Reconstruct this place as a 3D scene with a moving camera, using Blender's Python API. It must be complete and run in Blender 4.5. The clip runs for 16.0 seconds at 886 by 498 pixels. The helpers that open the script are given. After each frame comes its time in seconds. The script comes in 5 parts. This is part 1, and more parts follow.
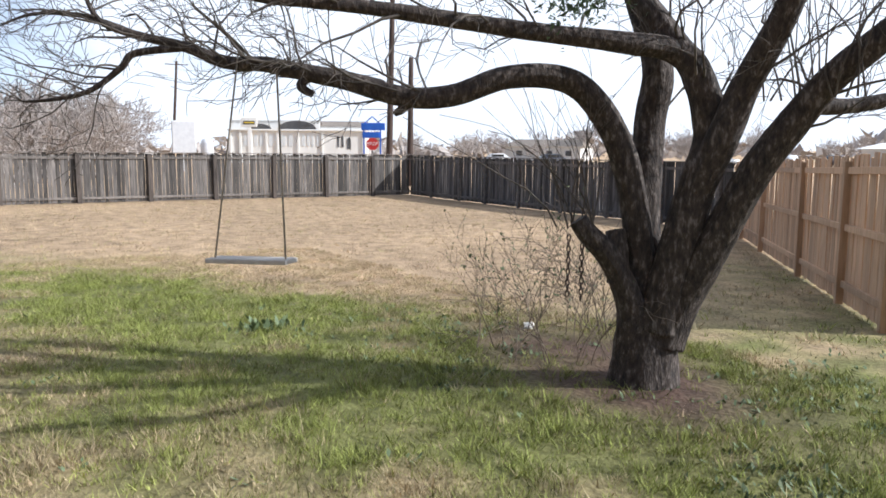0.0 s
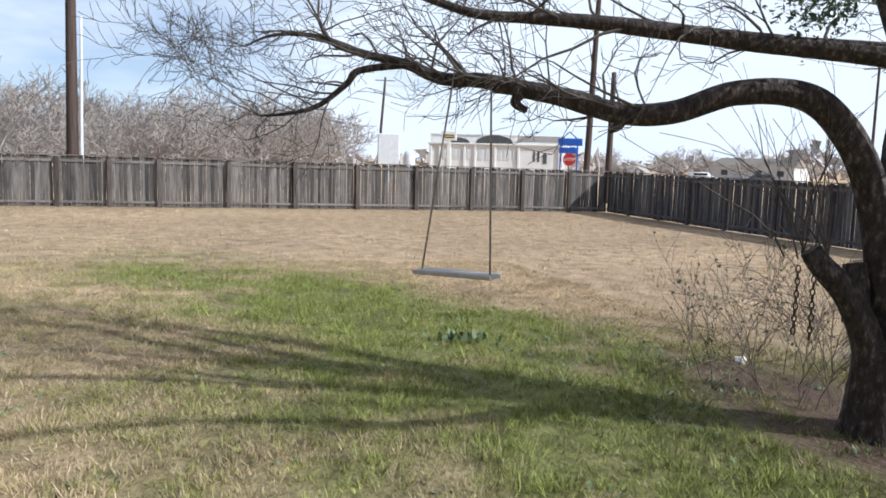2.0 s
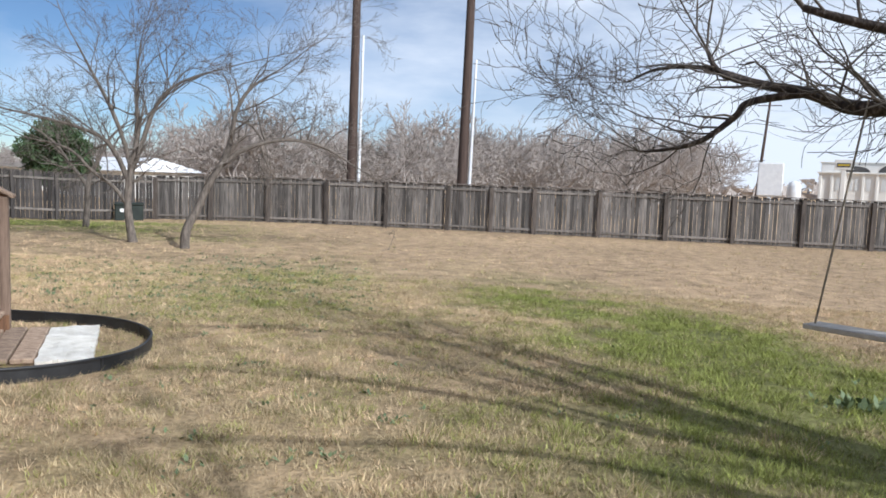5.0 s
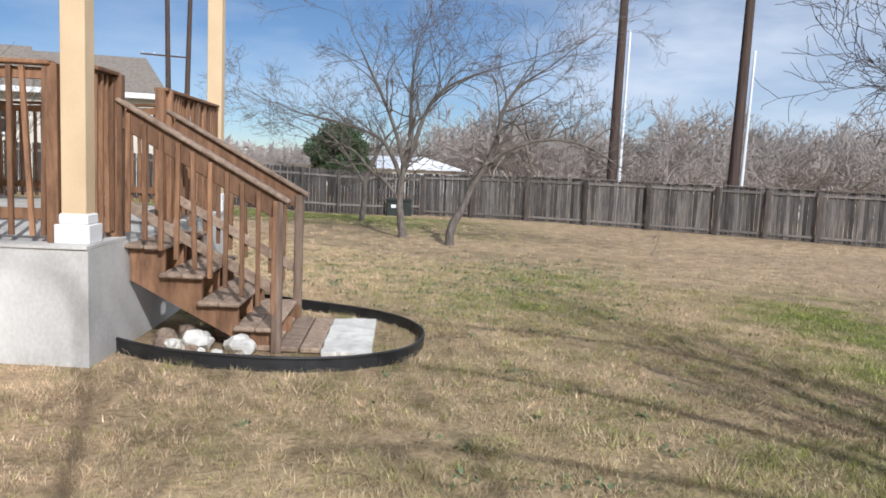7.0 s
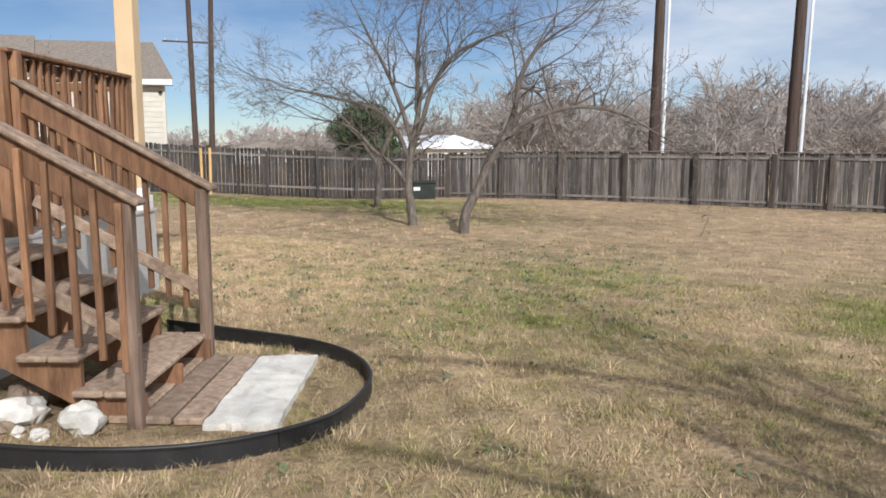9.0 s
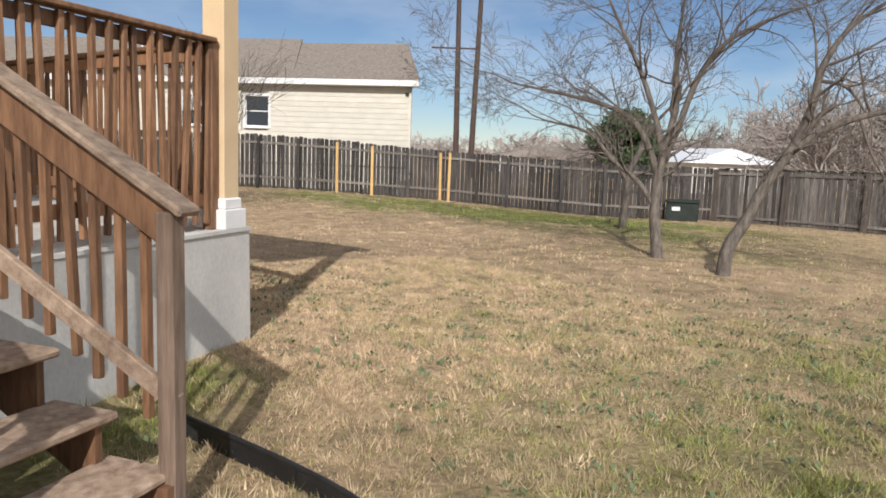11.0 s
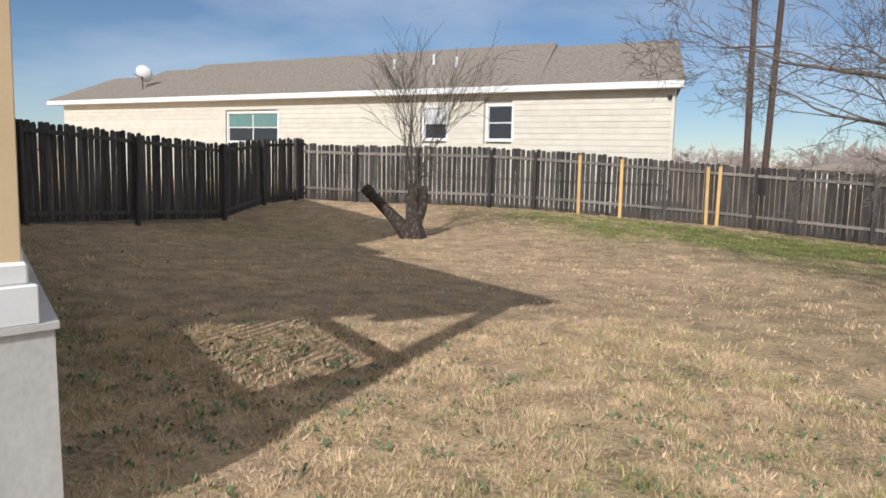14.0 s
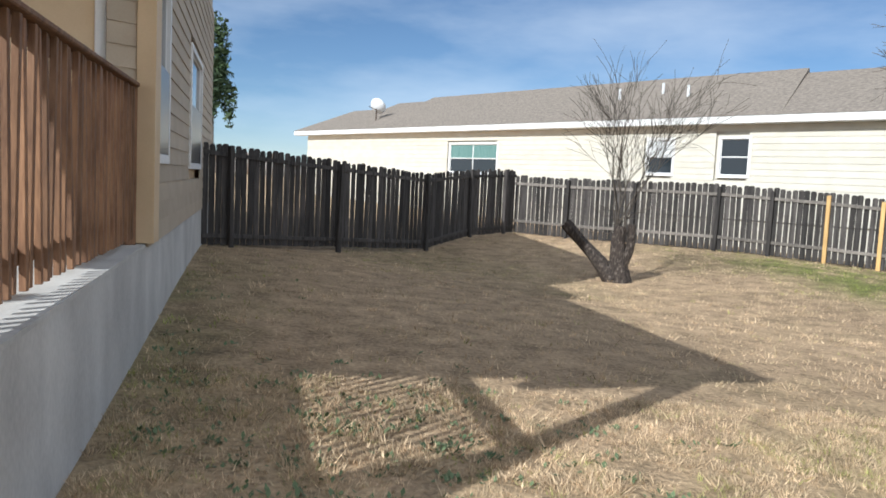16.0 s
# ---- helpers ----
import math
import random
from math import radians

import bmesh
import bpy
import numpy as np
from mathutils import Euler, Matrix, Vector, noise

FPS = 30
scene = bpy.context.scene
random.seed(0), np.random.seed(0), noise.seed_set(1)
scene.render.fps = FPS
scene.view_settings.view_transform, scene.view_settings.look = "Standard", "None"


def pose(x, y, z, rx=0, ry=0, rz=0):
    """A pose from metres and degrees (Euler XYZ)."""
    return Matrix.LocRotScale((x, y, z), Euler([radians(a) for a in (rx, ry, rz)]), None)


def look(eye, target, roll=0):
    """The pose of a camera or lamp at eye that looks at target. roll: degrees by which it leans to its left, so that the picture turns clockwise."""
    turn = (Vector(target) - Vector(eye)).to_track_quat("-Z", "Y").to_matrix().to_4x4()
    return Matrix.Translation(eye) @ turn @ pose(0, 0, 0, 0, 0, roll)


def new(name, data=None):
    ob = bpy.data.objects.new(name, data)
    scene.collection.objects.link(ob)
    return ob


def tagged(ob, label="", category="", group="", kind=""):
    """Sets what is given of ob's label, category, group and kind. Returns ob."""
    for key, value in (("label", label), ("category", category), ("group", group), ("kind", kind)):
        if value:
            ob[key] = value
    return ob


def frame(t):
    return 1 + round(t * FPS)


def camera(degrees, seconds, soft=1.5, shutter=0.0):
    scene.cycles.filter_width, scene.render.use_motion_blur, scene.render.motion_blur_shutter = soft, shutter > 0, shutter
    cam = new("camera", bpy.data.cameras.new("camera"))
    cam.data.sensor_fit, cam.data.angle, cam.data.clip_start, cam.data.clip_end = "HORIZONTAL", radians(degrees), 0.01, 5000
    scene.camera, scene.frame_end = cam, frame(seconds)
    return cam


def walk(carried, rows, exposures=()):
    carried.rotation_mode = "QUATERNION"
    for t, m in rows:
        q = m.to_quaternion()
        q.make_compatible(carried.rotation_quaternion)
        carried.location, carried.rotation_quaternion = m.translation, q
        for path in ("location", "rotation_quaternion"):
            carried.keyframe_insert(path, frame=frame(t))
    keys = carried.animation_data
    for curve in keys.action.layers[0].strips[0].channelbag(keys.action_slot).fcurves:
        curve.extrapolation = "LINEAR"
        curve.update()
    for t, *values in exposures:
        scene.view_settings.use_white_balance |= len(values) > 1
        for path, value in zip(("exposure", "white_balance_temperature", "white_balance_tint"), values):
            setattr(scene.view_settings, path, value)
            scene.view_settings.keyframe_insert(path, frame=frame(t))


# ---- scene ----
cam = camera(60.3, 16.0, soft=1.7)
PATH = [
    (0, (0.934, 8.067, 1.672), (-0.727, 9.151, 1.411), 0.29),
    (0.5, (0.910, 8.057, 1.674), (-0.818, 9.033, 1.425), 0.24),
    (1, (0.886, 8.046, 1.677), (-0.887, 8.941, 1.436), 0.67),
    (1.5, (0.862, 8.036, 1.679), (-0.966, 8.813, 1.445), 1.19),
    (2, (0.786, 8.010, 1.685), (-1.094, 8.651, 1.454), 1.55),
    (2.5, (0.788, 7.962, 1.682), (-1.139, 8.441, 1.448), 1.50),
    (3, (0.791, 7.913, 1.679), (-1.167, 8.242, 1.442), 1.50),
    (3.5, (0.766, 7.903, 1.684), (-1.206, 8.144, 1.455), 1.32),
    (4, (0.708, 7.955, 1.685), (-1.277, 8.057, 1.463), 1.85),
    (4.5, (0.699, 7.979, 1.689), (-1.289, 7.891, 1.484), 2.60),
    (5, (0.640, 7.965, 1.745), (-1.331, 7.678, 1.559), 2.0),
    (5.2, (0.600, 7.925, 1.750), (-1.359, 7.560, 1.568), 2.3),
    (7.5, (0.127, 7.588, 1.778), (-1.615, 6.632, 1.546), 1.9),
    (8, (-0.487, 7.487, 1.77), (-2.232, 6.545, 1.506), 1.1),
    (10.5, (-4.353, 6.189, 1.717), (-5.798, 4.829, 1.463), 0.7),
    (11, (-5.038, 5.736, 1.703), (-6.308, 4.213, 1.446), 2.0),
    (11.5, (-5.687, 5.324, 1.699), (-6.863, 3.731, 1.417), 1.2),
    (12, (-6.293, 4.956, 1.714), (-7.359, 3.285, 1.441), -0.2),
    (12.5, (-6.83, 4.524, 1.742), (-7.786, 2.786, 1.486), -1.0),
    (13, (-7.383, 4.174, 1.732), (-8.233, 2.378, 1.505), -0.8),
    (13.5, (-7.901, 3.857, 1.739), (-8.602, 2.0, 1.496), -0.2),
    (14, (-8.206, 3.309, 1.704), (-8.829, 1.423, 1.465), 1.3),
    (14.5, (-8.466, 2.945, 1.707), (-8.885, 1.004, 1.469), 2.0),
    (15, (-8.698, 2.632, 1.73), (-8.967, 0.661, 1.521), 2.8),
    (15.5, (-8.885, 2.257, 1.719), (-9.06, 0.275, 1.52), 3.1),
    (16, (-9.113, 2.185, 1.736), (-9.147, 0.193, 1.56), 2.8),
]
walk(cam, [(t, look(eye, target, roll)) for t, eye, target, roll in PATH],
     exposures=[(0.0, 0.33, 5800, 10), (2.5, 0.03, 5650, 8), (5.0, -0.04, 5750, 9), (7.5, -0.18, 5800, 10), (10.5, -0.18, 6300, 11), (12.5, -0.26, 6250, 11), (14.5, -0.16, 6050, 9), (16.0, 0.08, 5800, 6)])

# ---- sky and sun ----
SUN_AZ, SUN_EL = 50.0, 33.5
to_sun = Vector((math.cos(radians(SUN_EL)) * math.cos(radians(SUN_AZ)), math.cos(radians(SUN_EL)) * math.sin(radians(SUN_AZ)), math.sin(radians(SUN_EL))))
sun = new("sun", bpy.data.lights.new("sun", "SUN"))
sun.data.energy, sun.data.angle, sun.data.color = 5.0, radians(0.6), (1.0, 0.95, 0.88)
sun.rotation_euler = (-to_sun).to_track_quat("-Z", "Y").to_euler()
world = bpy.data.worlds.new("sky")
scene.world = world
world.use_nodes = True
wn, wl = world.node_tree.nodes, world.node_tree.links
sky = wn.new("ShaderNodeTexSky")
sky.sky_type, sky.sun_disc = "NISHITA", False
sky.sun_elevation, sky.sun_rotation = radians(SUN_EL), radians(90 - SUN_AZ)
sky.altitude, sky.air_density, sky.dust_density, sky.ozone_density = 1200.0, 0.9, 0.1, 3.0
wtc, wmap, wnoise, wramp, wmix = (wn.new(k) for k in ("ShaderNodeTexCoord", "ShaderNodeMapping", "ShaderNodeTexNoise", "ShaderNodeValToRGB", "ShaderNodeMixRGB"))
wmap.inputs["Scale"].default_value = (1.0, 1.0, 3.5)
wmap.inputs["Location"].default_value = (0.3, 0.1, 0.0)
wnoise.inputs["Scale"].default_value, wnoise.inputs["Detail"].default_value, wnoise.inputs["Roughness"].default_value = 2.3, 7.0, 0.55
wramp.color_ramp.elements[0].position, wramp.color_ramp.elements[1].position = 0.44, 0.78
wmix.inputs["Color2"].default_value = (11.0, 11.3, 11.8, 1)
wl.new(wtc.outputs["Generated"], wmap.inputs["Vector"])
wl.new(wmap.outputs["Vector"], wnoise.inputs["Vector"])
wl.new(wnoise.outputs["Fac"], wramp.inputs["Fac"])
# whitens the sky towards +y, painting sun-side glare and haze as cloud
wsep, wglare, wsum = wn.new("ShaderNodeSeparateXYZ"), wn.new("ShaderNodeMapRange"), wn.new("ShaderNodeMath")
wl.new(wtc.outputs["Generated"], wsep.inputs["Vector"])
wl.new(wsep.outputs["Y"], wglare.inputs["Value"])
wglare.inputs["From Min"].default_value, wglare.inputs["From Max"].default_value = -0.45, 0.6
wsum.operation, wsum.use_clamp = "ADD", True
wl.new(wglare.outputs["Result"], wsum.inputs[0])
wthin, wmul = wn.new("ShaderNodeMapRange"), wn.new("ShaderNodeMath")
wthin.inputs["From Min"].default_value, wthin.inputs["From Max"].default_value = -0.85, -0.3
wthin.inputs["To Min"].default_value, wthin.inputs["To Max"].default_value = 0.45, 1.0
wl.new(wsep.outputs["Y"], wthin.inputs["Value"])
wmul.operation = "MULTIPLY"
wl.new(wramp.outputs["Color"], wmul.inputs[0])
wl.new(wthin.outputs["Result"], wmul.inputs[1])
wl.new(wmul.outputs["Value"], wsum.inputs[1])
wl.new(wsum.outputs["Value"], wmix.inputs["Fac"])
wl.new(sky.outputs["Color"], wmix.inputs["Color1"])
wl.new(wmix.outputs["Color"], wn["Background"].inputs["Color"])
wn["Background"].inputs["Strength"].default_value = 0.085


# ---- materials ----
def material(name, col_a, col_b, scale=8.0, stretch=(1, 1, 1), rough=0.85, bump=0.2, metal=0.0, detail=6.0, vary=0.0, fine=60.0, spots=None):
    """Two-scale noise between two colours, with relief; vary: spread of brightness from piece to piece."""
    m = bpy.data.materials.new(name)
    m.use_nodes = True
    n, l = m.node_tree.nodes, m.node_tree.links
    b = n["Principled BSDF"]
    b.inputs["Roughness"].default_value, b.inputs["Metallic"].default_value = rough, metal
    tc, mp, n1, n2, rp = (n.new(k) for k in ("ShaderNodeTexCoord", "ShaderNodeMapping", "ShaderNodeTexNoise", "ShaderNodeTexNoise", "ShaderNodeValToRGB"))
    mp.inputs["Scale"].default_value = stretch
    l.new(tc.outputs["Object"], mp.inputs["Vector"])
    n1.inputs["Scale"].default_value, n1.inputs["Detail"].default_value = scale, detail
    n2.inputs["Scale"].default_value, n2.inputs["Detail"].default_value = fine, 4.0
    info = n.new("ShaderNodeObjectInfo")
    off = n.new("ShaderNodeVectorMath")
    off.operation = "ADD"
    mul = n.new("ShaderNodeVectorMath")
    mul.operation = "SCALE"
    mul.inputs["Scale"].default_value = 37.0
    cmb = n.new("ShaderNodeCombineXYZ")
    for k in ("X", "Y", "Z"):
        l.new(info.outputs["Random"], cmb.inputs[k])
    l.new(cmb.outputs["Vector"], mul.inputs[0])
    l.new(mp.outputs["Vector"], off.inputs[0])
    l.new(mul.outputs["Vector"], off.inputs[1])
    l.new(off.outputs["Vector"], n1.inputs["Vector"])
    l.new(off.outputs["Vector"], n2.inputs["Vector"])
    mixf = n.new("ShaderNodeMath")
    mixf.operation = "MULTIPLY_ADD"
    mixf.inputs[1].default_value = 0.35
    l.new(n2.outputs["Fac"], mixf.inputs[0])
    s = n.new("ShaderNodeMath")
    s.operation = "MULTIPLY_ADD"
    s.inputs[1].default_value, s.inputs[2].default_value = 0.9, -0.12
    l.new(n1.outputs["Fac"], s.inputs[0])
    l.new(s.outputs["Value"], mixf.inputs[2])
    rp.color_ramp.elements[0].position, rp.color_ramp.elements[1].position = 0.3, 0.72
    rp.color_ramp.elements[0].color, rp.color_ramp.elements[1].color = (*col_a, 1), (*col_b, 1)
    if spots:
        rp.color_ramp.elements[1].position = 0.56
        e = rp.color_ramp.elements.new(0.68)
        e.color = (*spots, 1)
    l.new(mixf.outputs["Value"], rp.inputs["Fac"])
    out = rp.outputs["Color"]
    if vary:
        mr = n.new("ShaderNodeMapRange")
        mr.inputs["To Min"].default_value, mr.inputs["To Max"].default_value = 1 - vary, 1 + vary
        l.new(info.outputs["Random"], mr.inputs["Value"])
        hs = n.new("ShaderNodeHueSaturation")
        l.new(mr.outputs["Result"], hs.inputs["Value"])
        l.new(out, hs.inputs["Color"])
        out = hs.outputs["Color"]
    l.new(out, b.inputs["Base Color"])
    if bump:
        bp = n.new("ShaderNodeBump")
        bp.inputs["Strength"].default_value, bp.inputs["Distance"].default_value = bump, 0.02
        l.new(mixf.outputs["Value"], bp.inputs["Height"])
        l.new(bp.outputs["Normal"], b.inputs["Normal"])
    return m


def attribute_material(name, attr, rough, fine, bump, spread=0.35, translucent=False):
    """Colour from a vertex attribute, broken up by noise at two scales."""
    m = bpy.data.materials.new(name)
    m.use_nodes = True
    n, l = m.node_tree.nodes, m.node_tree.links
    b = n["Principled BSDF"]
    b.inputs["Roughness"].default_value = rough
    b.inputs["Specular IOR Level"].default_value = 0.2
    at = n.new("ShaderNodeAttribute")
    at.attribute_name = attr
    tc, n1, n2, ad, mr, hs = (n.new(k) for k in ("ShaderNodeTexCoord", "ShaderNodeTexNoise", "ShaderNodeTexNoise", "ShaderNodeMath", "ShaderNodeMapRange", "ShaderNodeHueSaturation"))
    n1.inputs["Scale"].default_value, n1.inputs["Detail"].default_value = 3.0, 8.0
    n2.inputs["Scale"].default_value, n2.inputs["Detail"].default_value = fine, 5.0
    l.new(tc.outputs["Object"], n1.inputs["Vector"])
    l.new(tc.outputs["Object"], n2.inputs["Vector"])
    ad.operation = "ADD"
    l.new(n1.outputs["Fac"], ad.inputs[0])
    l.new(n2.outputs["Fac"], ad.inputs[1])
    mr.inputs["From Min"].default_value, mr.inputs["From Max"].default_value = 0.6, 1.4
    mr.inputs["To Min"].default_value, mr.inputs["To Max"].default_value = 1 - spread, 1 + spread
    l.new(ad.outputs["Value"], mr.inputs["Value"])
    l.new(mr.outputs["Result"], hs.inputs["Value"])
    l.new(at.outputs["Color"], hs.inputs["Color"])
    l.new(hs.outputs["Color"], b.inputs["Base Color"])
    bp = n.new("ShaderNodeBump")
    bp.inputs["Strength"].default_value, bp.inputs["Distance"].default_value = bump, 0.03
    l.new(ad.outputs["Value"], bp.inputs["Height"])
    l.new(bp.outputs["Normal"], b.inputs["Normal"])
    return m


def glass_material(name, tint):
    m = bpy.data.materials.new(name)
    m.use_nodes = True
    b = m.node_tree.nodes["Principled BSDF"]
    b.inputs["Base Color"].default_value = (*tint, 1)
    b.inputs["Roughness"].default_value = 0.05
    b.inputs["Specular IOR Level"].default_value = 0.7
    return m


M_SOIL = attribute_material("lawn soil", "tone", 0.95, 22.0, 0.9, 0.6)
M_GRASS = attribute_material("grass blades", "tone", 0.8, 20.0, 0.0, 0.25)
M_OLD = material("weathered grey fence wood", (0.05, 0.045, 0.041), (0.19, 0.17, 0.153), 3.0, (6, 6, 0.5), 0.9, 0.3, vary=0.55, fine=14)
M_POST = material("dark brown fence post wood", (0.04, 0.033, 0.028), (0.13, 0.105, 0.088), 3.0, (5, 5, 0.6), 0.9, 0.3, vary=0.3, fine=24)
M_BRUSH = material("dry brown brush stems", (0.1, 0.075, 0.055), (0.22, 0.17, 0.13), 8.0, (1, 1, 1), 0.95, 0.0)
M_OLD_RAIL = material("grey fence rail wood", (0.12, 0.105, 0.093), (0.26, 0.23, 0.2), 3.0, (4, 4, 4), 0.9, 0.3, vary=0.25, fine=30)
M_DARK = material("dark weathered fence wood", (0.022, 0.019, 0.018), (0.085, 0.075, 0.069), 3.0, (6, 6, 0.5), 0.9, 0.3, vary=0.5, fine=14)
M_CEDAR = material("new cedar fence wood", (0.42, 0.26, 0.145), (0.6, 0.4, 0.25), 3.0, (6, 6, 0.6), 0.75, 0.2, vary=0.22, fine=16)
M_NEWPOST = material("new yellow pine post", (0.5, 0.3, 0.11), (0.68, 0.44, 0.18), 4.0, (5, 5, 0.7), 0.75, 0.15, vary=0.1)
M_RAIL = material("stained deck wood", (0.125, 0.06, 0.03), (0.31, 0.165, 0.085), 3.5, (5, 5, 0.8), 0.7, 0.25, vary=0.3, fine=18)
M_SEAT = material("pale weathered plank", (0.34, 0.31, 0.28), (0.52, 0.49, 0.45), 3.0, (5, 5, 5), 0.85, 0.2, fine=26)
M_NEWEL = material("weathered brown post wood", (0.1, 0.065, 0.045), (0.27, 0.19, 0.14), 3.0, (8, 8, 0.6), 0.85, 0.35, fine=20)
M_STEP = material("greyed step wood", (0.19, 0.127, 0.088), (0.43, 0.32, 0.23), 3.5, (5, 5, 5), 0.85, 0.35, vary=0.2, fine=26)
M_CONC = material("painted concrete wall", (0.4, 0.385, 0.362), (0.63, 0.61, 0.575), 1.6, (1, 1, 0.7), 0.9, 0.2, fine=40)
M_SIDING = material("beige lap siding", (0.4, 0.325, 0.235), (0.48, 0.4, 0.3), 2.0, (1, 1, 1), 0.7, 0.05, vary=0.06)
M_TAN = material("tan painted trim", (0.6, 0.44, 0.265), (0.68, 0.515, 0.32), 3.0, (1, 1, 1), 0.6, 0.05, vary=0.04)
M_CREAM = material("cream lap siding", (0.56, 0.52, 0.435), (0.65, 0.61, 0.525), 2.0, (1, 1, 1), 0.65, 0.05, vary=0.05)
M_WHITE = material("white painted trim", (0.72, 0.71, 0.69), (0.8, 0.79, 0.78), 3.0, (1, 1, 1), 0.55, 0.04)
M_SHINGLE = material("brown grey shingles", (0.15, 0.125, 0.103), (0.3, 0.255, 0.21), 9.0, (1, 1, 1), 0.95, 0.4, fine=70)
M_GLASS = glass_material("dark window glass", (0.02, 0.025, 0.03))
M_BLIND = material("pale window blind", (0.55, 0.56, 0.56), (0.66, 0.67, 0.66), 2.0, (0.2, 0.2, 30), 0.6, 0.1)
M_CURTAIN = material("teal curtain", (0.08, 0.17, 0.16), (0.16, 0.28, 0.26), 3.0, (12, 12, 0.4), 0.8, 0.1)
# the pale third colour paints ridge highlights into the bark
M_BARK = material("dark furrowed bark", (0.008, 0.006, 0.005), (0.055, 0.04, 0.031), 17.0, (1.7, 1.7, 0.7), 0.85, 1.0, fine=55, spots=(0.15, 0.125, 0.108))
M_TWIG = material("twig bark", (0.05, 0.04, 0.032), (0.12, 0.1, 0.08), 10.0, (1, 1, 1), 0.9, 0.2)
M_TREE = material("grey brown bark", (0.07, 0.058, 0.048), (0.21, 0.178, 0.15), 9.0, (2, 2, 0.6), 0.9, 0.6, fine=40)
# branch colour lightened towards grey to paint in distance haze
M_WOODS = material("haze-paled far bare branches", (0.28, 0.245, 0.22), (0.46, 0.41, 0.375), 1.0, (1, 1, 1), 0.95, 0.0)
M_CUT = material("cut wood end", (0.3, 0.21, 0.13), (0.45, 0.33, 0.21), 12.0, (1, 1, 1), 0.85, 0.2)
M_LEAF = material("dark evergreen leaves", (0.025, 0.05, 0.018), (0.07, 0.11, 0.04), 6.0, (1, 1, 1), 0.7, 0.0)
M_WEED = material("green weed leaves", (0.075, 0.11, 0.05), (0.15, 0.19, 0.09), 9.0, (1, 1, 1), 0.7, 0.0, vary=0.2)
M_PLASTIC = material("black plastic edging", (0.012, 0.012, 0.013), (0.03, 0.03, 0.031), 6.0, (1, 1, 1), 0.5, 0.1)
M_STONE = material("pale limestone", (0.6, 0.57, 0.5), (0.82, 0.79, 0.73), 7.0, (1, 1, 1), 0.9, 0.5)
M_ROCK = material("brown rock", (0.16, 0.11, 0.08), (0.34, 0.26, 0.19), 7.0, (1, 1, 1), 0.9, 0.5)
M_ROPE = material("rope", (0.2, 0.17, 0.14), (0.34, 0.3, 0.24), 40.0, (1, 1, 1), 0.95, 0.2)
M_METAL = material("rusty steel", (0.03, 0.022, 0.018), (0.09, 0.06, 0.045), 20.0, (1, 1, 1), 0.6, 0.2, metal=0.6)
M_POLE = material("creosoted pole wood", (0.035, 0.022, 0.018), (0.1, 0.065, 0.05), 3.0, (5, 5, 0.3), 0.85, 0.2)
M_PIPE = material("white conduit", (0.62, 0.63, 0.65), (0.74, 0.75, 0.76), 3.0, (1, 1, 1), 0.4, 0.0)
M_GREENBOX = material("green painted steel", (0.012, 0.018, 0.015), (0.025, 0.034, 0.029), 4.0, (1, 1, 1), 0.45, 0.05)
M_RED = material("stop sign red", (0.42, 0.02, 0.02), (0.5, 0.035, 0.03), 3.0, (1, 1, 1), 0.4, 0.0)
M_BLUE = material("blue sign", (0.02, 0.1, 0.5), (0.03, 0.14, 0.6), 3.0, (1, 1, 1), 0.4, 0.0)
M_FARWALL = material("white stucco", (0.68, 0.66, 0.62), (0.78, 0.76, 0.72), 0.6, (1, 1, 1), 0.8, 0.05)
M_FARDARK = material("shaded opening", (0.05, 0.05, 0.055), (0.1, 0.1, 0.1), 1.0, (1, 1, 1), 0.3, 0.0)
M_YELLOW = material("yellow panel", (0.5, 0.36, 0.02), (0.6, 0.45, 0.04), 2.0, (1, 1, 1), 0.5, 0.0)
M_ROAD = material("asphalt", (0.04, 0.04, 0.042), (0.07, 0.07, 0.07), 2.0, (1, 1, 1), 0.9, 0.1)
M_CAR = [material("car paint " + k, c, c, 1.0, (1, 1, 1), 0.25, 0.0) for k, c in (("white", (0.7, 0.7, 0.7)), ("dark", (0.05, 0.05, 0.06)), ("red", (0.3, 0.03, 0.03)), ("silver", (0.4, 0.41, 0.42)))]
M_BIN = material("metal roof white", (0.72, 0.73, 0.74), (0.8, 0.8, 0.81), 1.0, (1, 1, 1), 0.45, 0.0)


# ---- building blocks ----
def finish(bm, name, mat, smooth=False):
    me = bpy.data.meshes.new(name)
    bm.to_mesh(me)
    bm.free()
    me.materials.append(mat)
    if smooth:
        me.polygons.foreach_set("use_smooth", [True] * len(me.polygons))
    return me


def part(name, bm, mat, parent, label="", smooth=False):
    ob = new(name, finish(bm, name, mat, smooth))
    if parent:
        ob.parent = parent
        ob.matrix_parent_inverse = parent.matrix_world.inverted()
    if label:
        ob["label"] = label
    return ob


def shared(name, mesh, m, parent):
    ob = new(name, mesh)
    ob.parent = parent
    ob.matrix_basis = m
    return ob


def thing(name, label, category, group="", kind="", where=None):
    ob = new(name)
    ob.empty_display_size = 0.2
    if where is not None:
        ob.matrix_world = where if isinstance(where, Matrix) else Matrix.Translation(where)
    return tagged(ob, label, category, group, kind)


